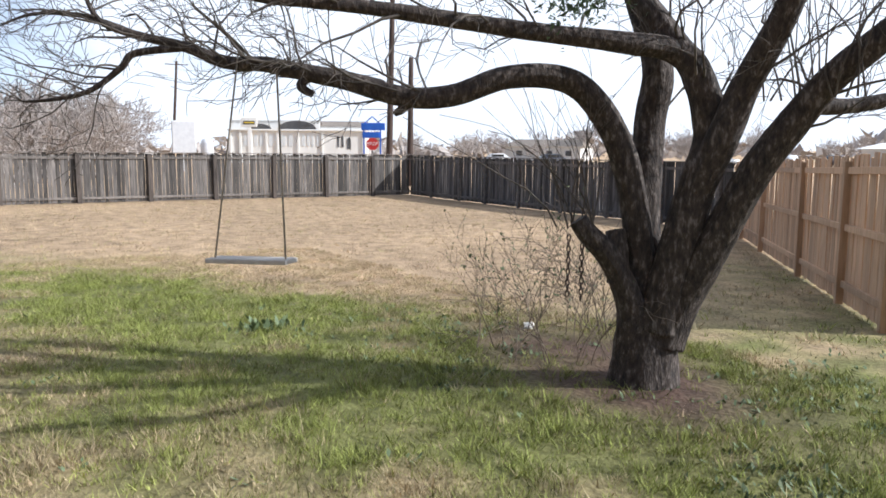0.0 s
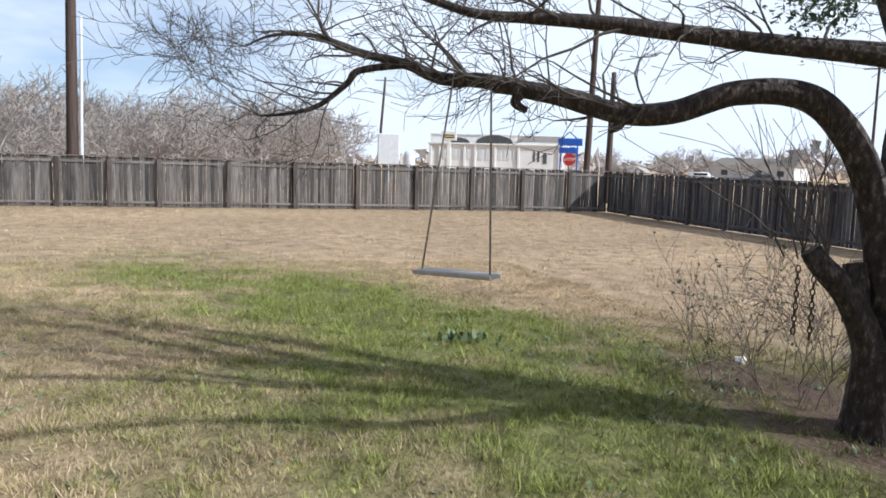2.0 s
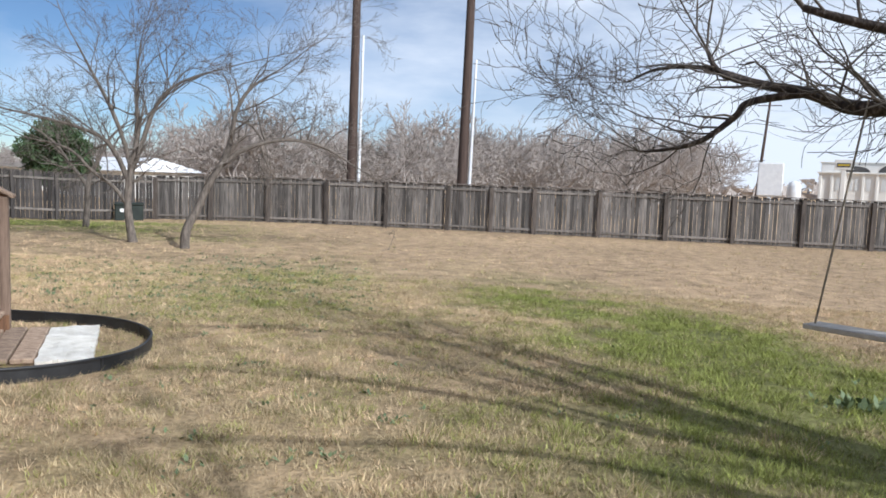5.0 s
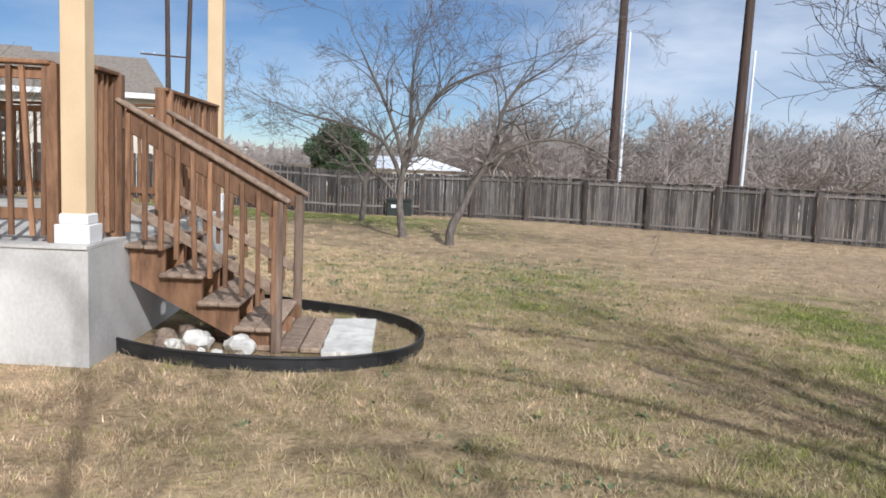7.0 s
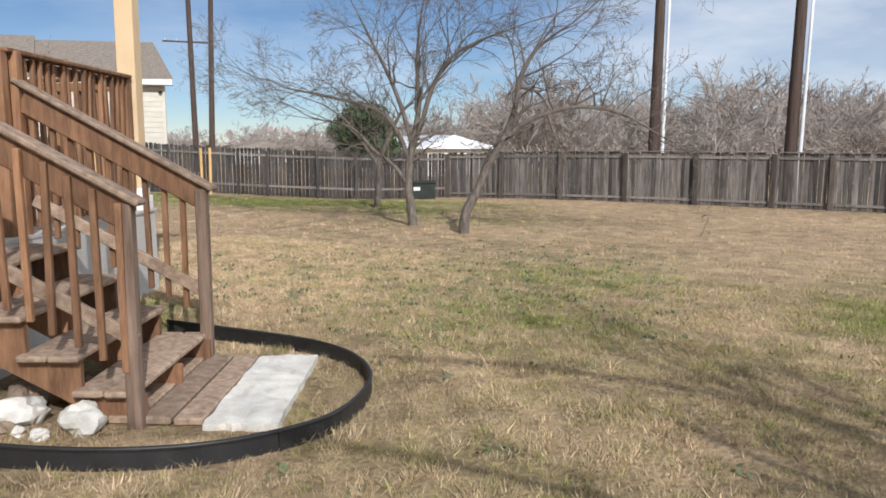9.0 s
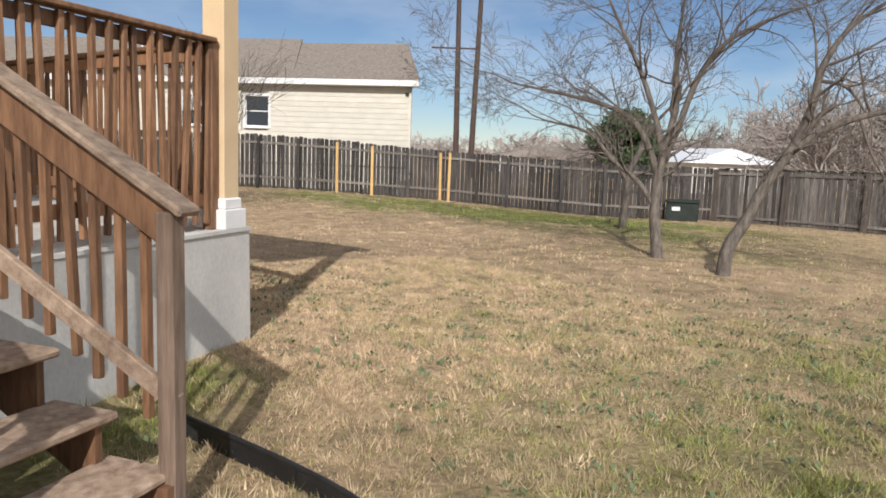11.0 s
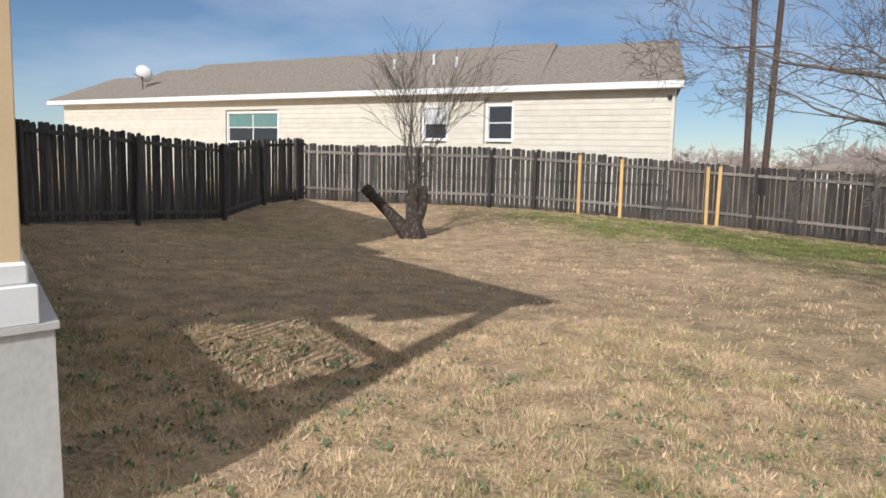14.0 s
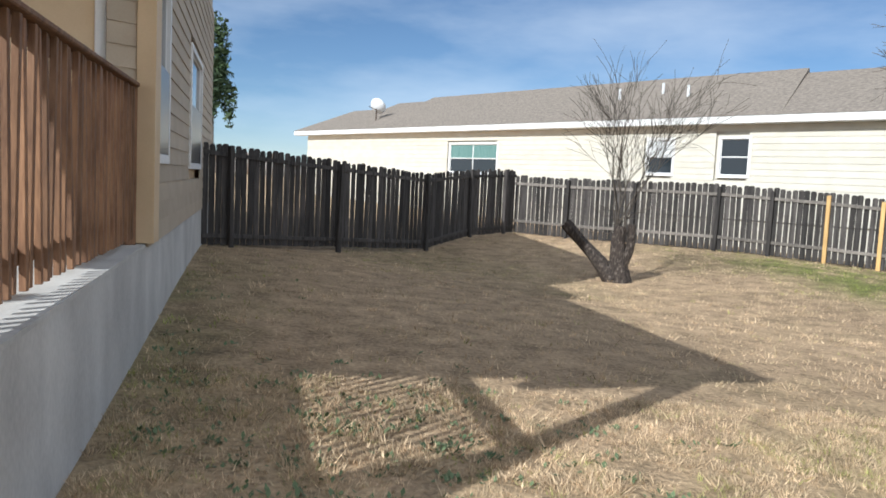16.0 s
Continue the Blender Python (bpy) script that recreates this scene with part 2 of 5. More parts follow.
def add_box(bm, size, m=Matrix(), bevel=0.0):
    r = bmesh.ops.create_cube(bm, size=1.0, matrix=m @ Matrix.Diagonal((*size, 1)))
    if bevel:
        es = {e for v in r["verts"] for e in v.link_edges}
        bmesh.ops.bevel(bm, geom=list(es), offset=bevel, segments=1, affect="EDGES")
    return bm


def box(size, m=Matrix(), bevel=0.0):
    return add_box(bmesh.new(), size, m, bevel)


def beam_matrix(p, q):
    """x along p-q, z as upright as can be, at the middle."""
    p, q = Vector(p), Vector(q)
    x = (q - p).normalized()
    y = Vector((0, 0, 1)).cross(x)
    y = y.normalized() if y.length > 1e-4 else Vector((0, 1, 0))
    z = x.cross(y)
    m = Matrix((x, y, z)).transposed().to_4x4()
    m.translation = (p + q) / 2
    return m


def beam(bm, p, q, thick, high, bevel=0.004):
    return add_box(bm, ((Vector(q) - Vector(p)).length, thick, high), beam_matrix(p, q), bevel)


def smooth_path(points, radii, steps=5):
    """Catmull-Rom through the points."""
    P = [Vector(p) for p in points]
    out, rad = [], []
    for i in range(len(P) - 1):
        a, b, c, d = P[max(i - 1, 0)], P[i], P[i + 1], P[min(i + 2, len(P) - 1)]
        for k in range(steps):
            t = k / steps
            out.append(0.5 * (2 * b + (c - a) * t + (2 * a - 5 * b + 4 * c - d) * t * t + (3 * b - a - 3 * c + d) * t ** 3))
            rad.append(radii[i] * (1 - t) + radii[i + 1] * t)
    return out + [P[-1]], rad + [radii[-1]]


def tube(bm, pts, radii, sides=10, rough=0.0, cap=True):
    rings = []
    up = Vector((0.31, 0.17, 0.93))
    for i, p in enumerate(pts):
        d = (pts[min(i + 1, len(pts) - 1)] - pts[max(i - 1, 0)]).normalized()
        a = d.cross(up) if i == 0 else a - d * a.dot(d)
        if a.length < 0.1:
            a = d.cross(Vector((1, 0, 0)))
        a.normalize()
        b = d.cross(a)
        ring = []
        for k in range(sides):
            w = 2 * math.pi * k / sides
            v = math.cos(w) * a + math.sin(w) * b
            r = radii[i]
            if rough:
                q = Vector((math.cos(w) * 2.6, math.sin(w) * 2.6, i * 0.05))
                r *= 1 + rough * 0.5 * noise.noise(p * 2.5) + rough * (0.5 - 1.5 * abs(noise.noise(q * 1.7)))
            ring.append(bm.verts.new(p + v * r))
        rings.append(ring)
    for r0, r1 in zip(rings, rings[1:]):
        for k in range(sides):
            bm.faces.new((r0[k], r0[(k + 1) % sides], r1[(k + 1) % sides], r1[k]))
    if cap:
        bm.faces.new(rings[0][::-1])
        bm.faces.new(rings[-1])
    return bm


def array_mesh(name, verts, faces, mat, smooth=False):
    """verts (n, 3) and faces (m, k) as arrays."""
    me = bpy.data.meshes.new(name)
    n, (m, k) = len(verts), faces.shape
    me.vertices.add(n)
    me.vertices.foreach_set("co", np.asarray(verts, np.float32).ravel())
    me.loops.add(m * k)
    me.loops.foreach_set("vertex_index", faces.astype(np.int32).ravel())
    me.polygons.add(m)
    me.polygons.foreach_set("loop_start", np.arange(0, m * k, k, dtype=np.int32))
    me.update(calc_edges=True)
    me.materials.append(mat)
    if smooth:
        me.polygons.foreach_set("use_smooth", [True] * m)
    return me


def branches(rng, start, way, length, radius, depth, droop=0.0, spread=0.6, kids=3, segs=None, wiggle=0.16):
    """Segments (p, q, r0, r1) of a bare limb that forks again and again."""
    segs = [] if segs is None else segs
    p, d = np.array(start, float), np.array(way, float)
    d /= np.linalg.norm(d)
    n = 4 if depth > 0 else 3
    for i in range(n):
        d = d + rng.normal(0, wiggle, 3) + np.array((0, 0, -droop))
        d /= np.linalg.norm(d)
        q = p + d * length / n
        r0, r1 = radius * (1 - 0.55 * i / n), radius * (1 - 0.55 * (i + 1) / n)
        segs.append((*p, *q, r0, r1))
        p = q
        if depth > 0 and i > 0:
            for _ in range(kids if i == n - 1 else max(1, kids - 1)):
                side = rng.normal(0, 1, 3)
                side -= d * (side @ d)
                side /= np.linalg.norm(side)
                w = d * (1 - spread * 0.4) + side * spread * rng.uniform(0.5, 1.2) + np.array((0, 0, 0.12))
                branches(rng, p, w, length * rng.uniform(0.45, 0.72), r1 * rng.uniform(0.5, 0.7), depth - 1, droop, spread, kids, segs, wiggle)
    return segs


def segment_arrays(segs, sides=4, thin=0.0015):
    S = np.array(segs, float)
    p, q = S[:, :3], S[:, 3:6]
    r0, r1 = np.maximum(S[:, 6], thin), np.maximum(S[:, 7], thin)
    d = q - p
    d /= np.linalg.norm(d, axis=1)[:, None] + 1e-9
    ref = np.where(np.abs(d[:, 2:3]) < 0.9, np.array([[0, 0, 1.0]]), np.array([[1.0, 0, 0]]))
    a = np.cross(d, ref)
    a /= np.linalg.norm(a, axis=1)[:, None]
    b = np.cross(d, a)
    w = 2 * np.pi * np.arange(sides) / sides
    ring = a[:, None] * np.cos(w)[None, :, None] + b[:, None] * np.sin(w)[None, :, None]
    v = np.concatenate([p[:, None] + ring * r0[:, None, None], q[:, None] + ring * r1[:, None, None]], 1).reshape(-1, 3)
    k = np.arange(sides)
    f = np.stack([k, (k + 1) % sides, sides + (k + 1) % sides, sides + k], 1)
    f = (np.arange(len(S))[:, None, None] * 2 * sides + f[None]).reshape(-1, 4)
    return v, f


def grass_mesh(name, rng, xy, heights, widths, tone, lean):
    """One tapering triangle a blade, leaning away from the middle of its tuft."""
    n = len(xy)
    z = ground_z(xy[:, 0], xy[:, 1])
    yaw = rng.uniform(0, 2 * np.pi, n)
    base = np.column_stack([xy, z])
    side = np.column_stack([np.cos(yaw), np.sin(yaw), np.zeros(n)]) * widths[:, None]
    top = base + np.column_stack([lean * heights[:, None], heights])
    v = np.stack([base - side - (0, 0, 0.01), base + side - (0, 0, 0.01), top], 1).reshape(-1, 3)
    f = np.arange(3 * n).reshape(-1, 3)
    me = array_mesh(name, v, f, M_GRASS)
    c = me.color_attributes.new("tone", "FLOAT_COLOR", "POINT")
    c.data.foreach_set("color", np.repeat(np.column_stack([tone, np.ones(n)]), 3, axis=0).astype(np.float32).ravel())
    return me


# ---- the lie of the land ----
def ground_z(x, y):
    """A gently sloping yard with a few dips and rises, level outside."""
    x, y = np.clip(np.asarray(x, float), -34, 8), np.clip(np.asarray(y, float), -26, 30)
    z = 0.237 + 0.0282 * x - 0.0216 * y + 0.0071 * x * x / 20 - 0.0021 * y * y / 20 - 0.0131 * x * y / 20
    for cx, cy, h in ((-9.5, -16, -0.3645), (-11.5, -23, 0.0642), (-5, -10, 0.0879), (-17, -18.5, 0.2174), (-27, -10, -0.1489), (-13, -10, -0.1688)):
        z = z + h * np.exp(-((x - cx) ** 2 + (y - cy) ** 2) / 24.5)
    return z + 0.11 * np.exp(-((x + 7.4) ** 2 + (y - 0.3) ** 2) / 2.0)


def gz(x, y):
    return float(ground_z(x, y))


def wobble(x, y, k, seed):
    """Soft pseudo-random field from a few crossed waves, about -1 to 1."""
    r = np.random.default_rng(seed)
    out = 0
    for _ in range(18):
        a, ph, f = r.uniform(0, 2 * np.pi), r.uniform(0, 6.3), r.uniform(0.5, 1.6) * k
        out = out + np.sin((x * np.cos(a) + y * np.sin(a)) * f + ph)
    return out / 6.4


def greenness(x, y):
    """Where the winter lawn is still green: round the big tree and along the wet side."""
    g = np.zeros_like(x)
    for cx, cy, sx, sy, turn, h in ((-6.0, 11.0, 5.0, 1.3, 28, 0.8), (-1.5, 11.7, 3.0, 2.3, 40, 0.7), (-10.0, 9.4, 3.2, 1.0, 25, 0.85), (-3.0, 17.0, 5.0, 2.2, -46, 0.6), (-21.0, -11.5, 4.5, 1.6, 125, 1.7),
                                     (-22.0, -6.5, 5.0, 2.6, 60, 0.7), (-4.0, 9.0, 2.6, 1.4, 20, 0.16), (-8.0, 4.5, 2.5, 1.5, 30, 0.1), (-12.0, -1.5, 2.6, 1.5, 50, 0.22), (-6.3, -6.5, 0.7, 5.0, 12, 0.35), (-9.0, -15.5, 4.0, 1.4, -55, 0.3),
                                     (-9.5, 1.5, 2.8, 1.4, 40, 0.16), (-12.5, 3.0, 2.2, 1.2, 20, 0.45), (-6.2, 1.5, 1.2, 0.35, 36, 0.6), (-3.0, 5.5, 3.5, 2.0, 30, 0.16), (-9.0, 6.5, 3.0, 1.6, 30, 0.2), (-2.3, 12.9, 0.7, 0.5, 50, 0.7), (-3.2, 7.5, 3.0, 2.0, 20, 0.12)):
        c, s = math.cos(radians(turn)), math.sin(radians(turn))
        u, v = (x - cx) * c + (y - cy) * s, -(x - cx) * s + (y - cy) * c
        g = g + h * np.exp(-0.5 * ((u / sx) ** 2 + (v / sy) ** 2))
    return np.clip(g * (0.95 + 0.45 * wobble(x, y, 1.6, 3) + 0.4 * wobble(x, y, 5.0, 4)) + 0.06 * wobble(x, y, 3.1, 5) + 0.06 * wobble(x, y, 8.0, 6) - 0.04, 0, 0.95)


def lawn_tone(x, y, rng=None):
    g = greenness(x, y)[:, None]
    dry, wet = np.array([[0.61, 0.435, 0.27]]), np.array([[0.21, 0.22, 0.07]])
    c = dry * (1 - g) + wet * g
    c = c * (1 + 0.12 * wobble(x, y, 0.9, 7)[:, None] + 0.06 * wobble(x, y, 6.0, 8)[:, None])
    bare = np.clip(1.5 * np.exp(-((x + 3.5 + (y - 12.5) * 0.5) ** 2 / 2.4 + (y - 12.5) ** 2 / 0.8)), 0, 1)[:, None] + np.exp(-((x + 9.3) ** 2 + (y - 11.95) ** 2) / 0.12)[:, None] * 0.7
    bare = np.clip(bare * (1.0 + 0.3 * wobble(x, y, 4.0, 9)[:, None]), 0, 1)
    c = c * (1 - bare) + np.array([[0.15, 0.095, 0.07]]) * bare
    return np.clip(c, 0.01, 1)


def build_ground():
    gx = np.concatenate([[-3000, -900, -300, -120, -70, -50, -40], np.arange(-34, 8.01, 0.2), [14, 30, 80, 300, 900, 3000]])
    gy = np.concatenate([[-3000, -900, -300, -120, -60, -40, -32], np.arange(-26, 30.01, 0.2), [36, 50, 90, 300, 900, 3000]])
    X, Y = np.meshgrid(gx, gy, indexing="ij")
    x, y = X.ravel(), Y.ravel()
    z = ground_z(x, y)
    inside = (x > -34) & (x < 8) & (y > -26) & (y < 30)
    z = z + np.where(inside, 0.006 * wobble(x, y, 3.0, 11) + 0.002 * wobble(x, y, 8.0, 12), 0)
    n, m = len(gx), len(gy)
    i, j = np.meshgrid(np.arange(n - 1), np.arange(m - 1), indexing="ij")
    a = (i * m + j).ravel()
    me = array_mesh("ground", np.column_stack([x, y, z]), np.column_stack([a, a + m, a + m + 1, a + 1]), M_SOIL, True)
    tone = lawn_tone(x, y) * np.where(inside, 0.6, 0.8)[:, None]
    c = me.color_attributes.new("tone", "FLOAT_COLOR", "POINT")
    c.data.foreach_set("color", np.column_stack([tone, np.ones(len(x))]).astype(np.float32).ravel())
    return tagged(new("ground", me), "sloping winter lawn, straw-coloured with green patches", "lawn", kind="structure")


build_ground()


# ---- fences ----
def slat_meshes(mat, width, height, dog, tag):
    """Four boards of one kind, with worn or clipped tops."""
    out = []
    for k in range(4):
        w, h = width * (1 - 0.04 * k), height - 0.012 * k
        c = 0.03 if dog else 0.004 + 0.004 * k
        prof = [(-w / 2, 0), (w / 2, 0), (w / 2, h - c), (w / 2 - c, h - 0.004 * k), (-w / 2 + c, h), (-w / 2, h - c * (1 + 0.3 * k))]
        bm = bmesh.new()
        f = bm.faces.new([bm.verts.new((a, -0.009, b)) for a, b in prof])
        r = bmesh.ops.extrude_face_region(bm, geom=[f])
        bmesh.ops.translate(bm, vec=(0, 0.018, 0), verts=[v for v in r["geom"] if isinstance(v, bmesh.types.BMVert)])
        bmesh.ops.recalc_face_normals(bm, faces=bm.faces)
        out.append(finish(bm, "slat_" + tag, mat))
    return out


def fence(label, corners, posts, inward, slats, mats, height, cap, gap, rng, post_h=None, group="yard fences", rails=(0.22, 0.88), bright=(), straight=False, thick=0.095):
    """A board fence along a broken line: posts at the points given, rails and boards behind them, seen from the yard."""
    m_rail, m_post = mats
    x0, y0 = corners[0]
    f = thing("fence", label, "fence", group, where=(x0, y0, gz(x0, y0)))
    inv = f.matrix_world.inverted()
    nin = Vector((*inward, 0)).normalized()
    for i, (px, py) in enumerate(posts):
        h = (post_h or height - 0.06) + rng.uniform(-0.02, 0.02)
        m = Matrix.Translation((px + nin.x * 0.07, py + nin.y * 0.07, gz(px, py) + h / 2 - 0.1)) @ pose(0, 0, 0, rng.normal(0, 0.5), rng.normal(0, 0.5), math.degrees(math.atan2(nin.y, nin.x)))
        pm = M_NEWPOST if i in bright else m_post
        part("post", box((thick, thick, h + 0.2), m, 0.006), pm, f, "new yellow pine post" if i in bright else "")
    for (ax, ay), (bx, by) in zip(corners, corners[1:]):
        a, b = Vector((ax, ay, gz(ax, ay))), Vector((bx, by, gz(bx, by)))
        along = (b - a).normalized()
        n = max(1, round((b - a).length / 2.44))
        for k in range(n):
            p, q = a.lerp(b, k / n), a.lerp(b, (k + 1) / n)
            for pt in (p, q):
                pt.z = pt.z if straight else gz(pt.x, pt.y)
            for frac in rails:
                off = nin * 0.03 + Vector((0, 0, frac * height))
                part("rail", beam(bmesh.new(), p + off, q + off, 0.038, 0.085), m_rail, f)
            if cap:
                off = nin * 0.02 + Vector((0, 0, height + 0.012))
                part("cap_board", beam(bmesh.new(), p + off, q + off, 0.12, 0.03), m_rail, f)
        step = slats[0].dimensions_x + gap
        count = int((b - a).length / step)
        yaw = math.degrees(math.atan2(along.y, along.x))
        for k in range(count):
            p = a.lerp(b, (k + 0.5) / count)
            m = Matrix.Translation((p.x, p.y, (p.z if straight else gz(p.x, p.y)) + 0.03 + rng.uniform(-0.012, 0.012))) @ pose(0, 0, 0, rng.normal(0, 0.4), rng.normal(0, 0.35), yaw + rng.normal(0, 1.2))
            shared("slat", slats[0].meshes[rng.integers(4)], inv @ m, f)
    return f


class Boards:
    def __init__(self, mat, width, height, dog, tag):
        self.meshes, self.dimensions_x = slat_meshes(mat, width, height, dog, tag), width


rng = np.random.default_rng(4)
H_F = 1.80
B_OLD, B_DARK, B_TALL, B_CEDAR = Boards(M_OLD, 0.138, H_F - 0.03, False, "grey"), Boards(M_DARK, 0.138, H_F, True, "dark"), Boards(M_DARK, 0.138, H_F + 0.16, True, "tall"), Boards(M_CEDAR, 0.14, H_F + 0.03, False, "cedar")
back_posts = [(-28.9, y) for y in (-8.4, -5.97, -3.53, -1.09, 1.35, 3.8, 5.5, 7.17, 9.6, 12.05, 14.48, 16.9, 19.3, 21.6, 23.8)]
fence("weathered grey board fence with a flat cap board", [(-28.9, -8.4), (-28.9, 25.7)], back_posts, (1, 0), [B_OLD], (M_OLD_RAIL, M_POST), H_F, True, 0.004, rng, rails=(0.1, 0.9), thick=0.15)
fence("weathered grey board fence running off the back corner", [(-28.85, 25.75), (-11.8, 25.55)], [(x, 25.75 - (x + 28.85) * 0.0117) for x in (-27.0, -24.8, -23.0, -20.9, -18.6, -16.4, -14.2, -12.2)], (0, -1), [B_OLD], (M_OLD_RAIL, M_OLD_RAIL), H_F, True, 0.004, rng, rails=(0.1, 0.9), thick=0.11)
cx, cy = 0.68, -0.733
fence("new orange cedar board fence beside the big tree", [(-11.7, 25.5), (-2.9, 16.0)], [(-11.4 + cx * d, 25.2 + cy * d) for d in (0.3, 1.5, 4.4, 8.1, 10.6, 12.4)], (-0.733, -0.68), [B_CEDAR], (M_CEDAR, M_CEDAR), H_F + 0.05, False, 0.003, rng, rails=(0.14, 0.52, 0.9))
side = [(-28.8, -8.5), (-25.6, -10.6), (-24.0, -13.6), (-22.9, -15.7), (-20.4, -16.75), (-19.3, -17.3), (-16.9, -18.5), (-14.9, -19.6), (-11.7, -21.8)]
fence("old dark board fence with a few new yellow posts", side, [side[1], (-24.9, -11.9), side[2], (-23.45, -14.6), (-22.95, -15.55), (-22.7, -15.75), (-21.6, -16.25), side[4], side[5], (-18.1, -17.9), side[6], side[7], (-13.2, -20.75)],
      (0.6, 0.8), [B_DARK], (M_OLD_RAIL, M_DARK), 1.76, False, 0.006, rng, post_h=1.74, bright=(4, 5, 7, 8))
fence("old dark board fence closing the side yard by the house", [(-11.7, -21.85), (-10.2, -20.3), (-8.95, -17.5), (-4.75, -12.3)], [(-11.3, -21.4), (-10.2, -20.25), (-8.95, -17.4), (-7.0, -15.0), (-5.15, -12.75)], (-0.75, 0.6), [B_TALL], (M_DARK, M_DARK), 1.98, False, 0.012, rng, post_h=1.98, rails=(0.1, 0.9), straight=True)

# ---- porch and stairs ----
C0, D, N = Vector((-7.70, 0.14, 0)), Vector((0.8607, 0.509, 0)).normalized(), Vector((-0.509, 0.8607, 0)).normalized()
S = Vector((0.23, -0.973, 0)).normalized()
FLOOR = 1.02
C1 = C0 + D * 4.78
E0 = C0 + S * 4.95
E1 = C1 - N * 3.0
FRAME = Matrix((D, N, Vector((0, 0, 1)))).transposed().to_4x4()


def flat_solid(points, z0, z1, batter=0.0):
    """A block over a polygon; batter widens its foot."""
    bm = bmesh.new()
    mid = sum(points, Vector()) / len(points)
    lo = [bm.verts.new((*(p + (p - mid).normalized() * batter).xy, z0)) for p in points]
    hi = [bm.verts.new((*p.xy, z1)) for p in points]
    bm.faces.new(lo[::-1])
    bm.faces.new(hi)
    k = len(points)
    for i in range(k):
        bm.faces.new((lo[i], lo[(i + 1) % k], hi[(i + 1) % k], hi[i]))
    bmesh.ops.recalc_face_normals(bm, faces=bm.faces)
    return bm


porch = thing("porch", "raised concrete porch with wooden railings and steps", "porch", where=(C0.x, C0.y, 0.0))
part("foundation_wall", flat_solid([C0, C1, E1, E0], -0.2, FLOOR, 0.015), M_CONC, porch, "grey painted concrete foundation")
part("floor_lip", flat_solid([C0 + (C0 - (C1 + E0) / 2).normalized() * 0.02, C1 + D * 0.02, E1, E0], FLOOR + 0.003, FLOOR + 0.03), M_CONC, porch, "pale concrete porch floor")
TOP = 4.5


def column(at):
    c = thing("porch_column", "square tan porch column on a white base", "column", "porch columns", where=Matrix.Translation((at.x, at.y, FLOOR + 0.03)) @ FRAME)
    part("shaft", box((0.19, 0.19, TOP - FLOOR - 0.25), c.matrix_world @ pose(0, 0, 0.25 + (TOP - FLOOR - 0.25) / 2 - 0.03), 0.006), M_TAN, c, "tan painted shaft")
    part("base_block", box((0.27, 0.27, 0.15), c.matrix_world @ pose(0, 0, 0.075), 0.006), M_WHITE, c, "white base")
    part("base_cap", box((0.225, 0.225, 0.085), c.matrix_world @ pose(0, 0, 0.192), 0.012), M_WHITE, c)
    return c


COL_A, COL_B = C0 + D * 0.19 - N * 0.125, C0 + D * 4.54 - N * 0.165
column(COL_A)
column(COL_B)


RH = 1.39


def railing(label, a, b, rng, posts=(True, True), low=0.03, RH=RH):
    """Top cap, two rails and square balusters with notched feet hung on the outside."""
    r = thing("railing", label, "railing", "porch railings", where=(a.x, a.y, FLOOR + 0.03))
    run = (b - a)
    out = Vector((run.y, -run.x, 0)).normalized()
    mid = (C0 + E1) / 2
    if (a - mid).dot(out) < 0:
        out = -out
    z0 = FLOOR + 0.03
    up = Vector((0, 0, 1))
    part("cap_rail", beam(bmesh.new(), a + up * (z0 + RH), b + up * (z0 + RH), 0.14, 0.036, 0.008), M_RAIL, r, "dark stained flat cap rail")
    part("upper_rail", beam(bmesh.new(), a + up * (z0 + RH - 0.08) - out * 0.02, b + up * (z0 + RH - 0.08) - out * 0.02, 0.038, 0.09), M_RAIL, r)
    part("lower_rail", beam(bmesh.new(), a + up * (z0 + 0.22) - out * 0.02, b + up * (z0 + 0.22) - out * 0.02, 0.038, 0.09), M_RAIL, r)
    n = round(run.length / 0.125)
    yaw = math.degrees(math.atan2(run.y, run.x))
    for k in range(n):
        p = a.lerp(b, (k + 0.5) / n) + out * 0.018
        m = Matrix.Translation((p.x, p.y, z0 + low + RH / 2 - 0.02)) @ pose(0, 0, 0, rng.normal(0, 0.8), rng.normal(0, 1.0), yaw + rng.normal(0, 3))
        bm = box((0.038, 0.036, RH - 0.05 - low), m, 0.003)
        part("baluster", bm, M_RAIL, r)
    for flag, p in zip(posts, (a, b)):
        if flag:
            part("rail_post", box((0.09, 0.09, RH), Matrix.Translation((p.x, p.y, z0 + RH / 2)) @ FRAME, 0.006), M_RAIL, r)
    return r


ST0, ST1 = C0 + D * 3.98 - N * 0.1, C0 + D * 2.66 - N * 0.1
railing("stained wooden porch railing beside the steps", COL_A + D * 0.14 + N * 0.01, ST1, rng)
railing("stained wooden porch railing facing the side yard", COL_A + S * 0.14, E0 - S * 0.12 + Vector((0.12, 0.02, 0)), rng)
railing("stained wooden porch railing at the near side", COL_B - N * 0.16 + D * 0.06, E1 - D * 0.1, rng)
railing("short stained railing by the column", COL_B - D * 0.1 + N * 0.05, ST0, rng, (False, True))


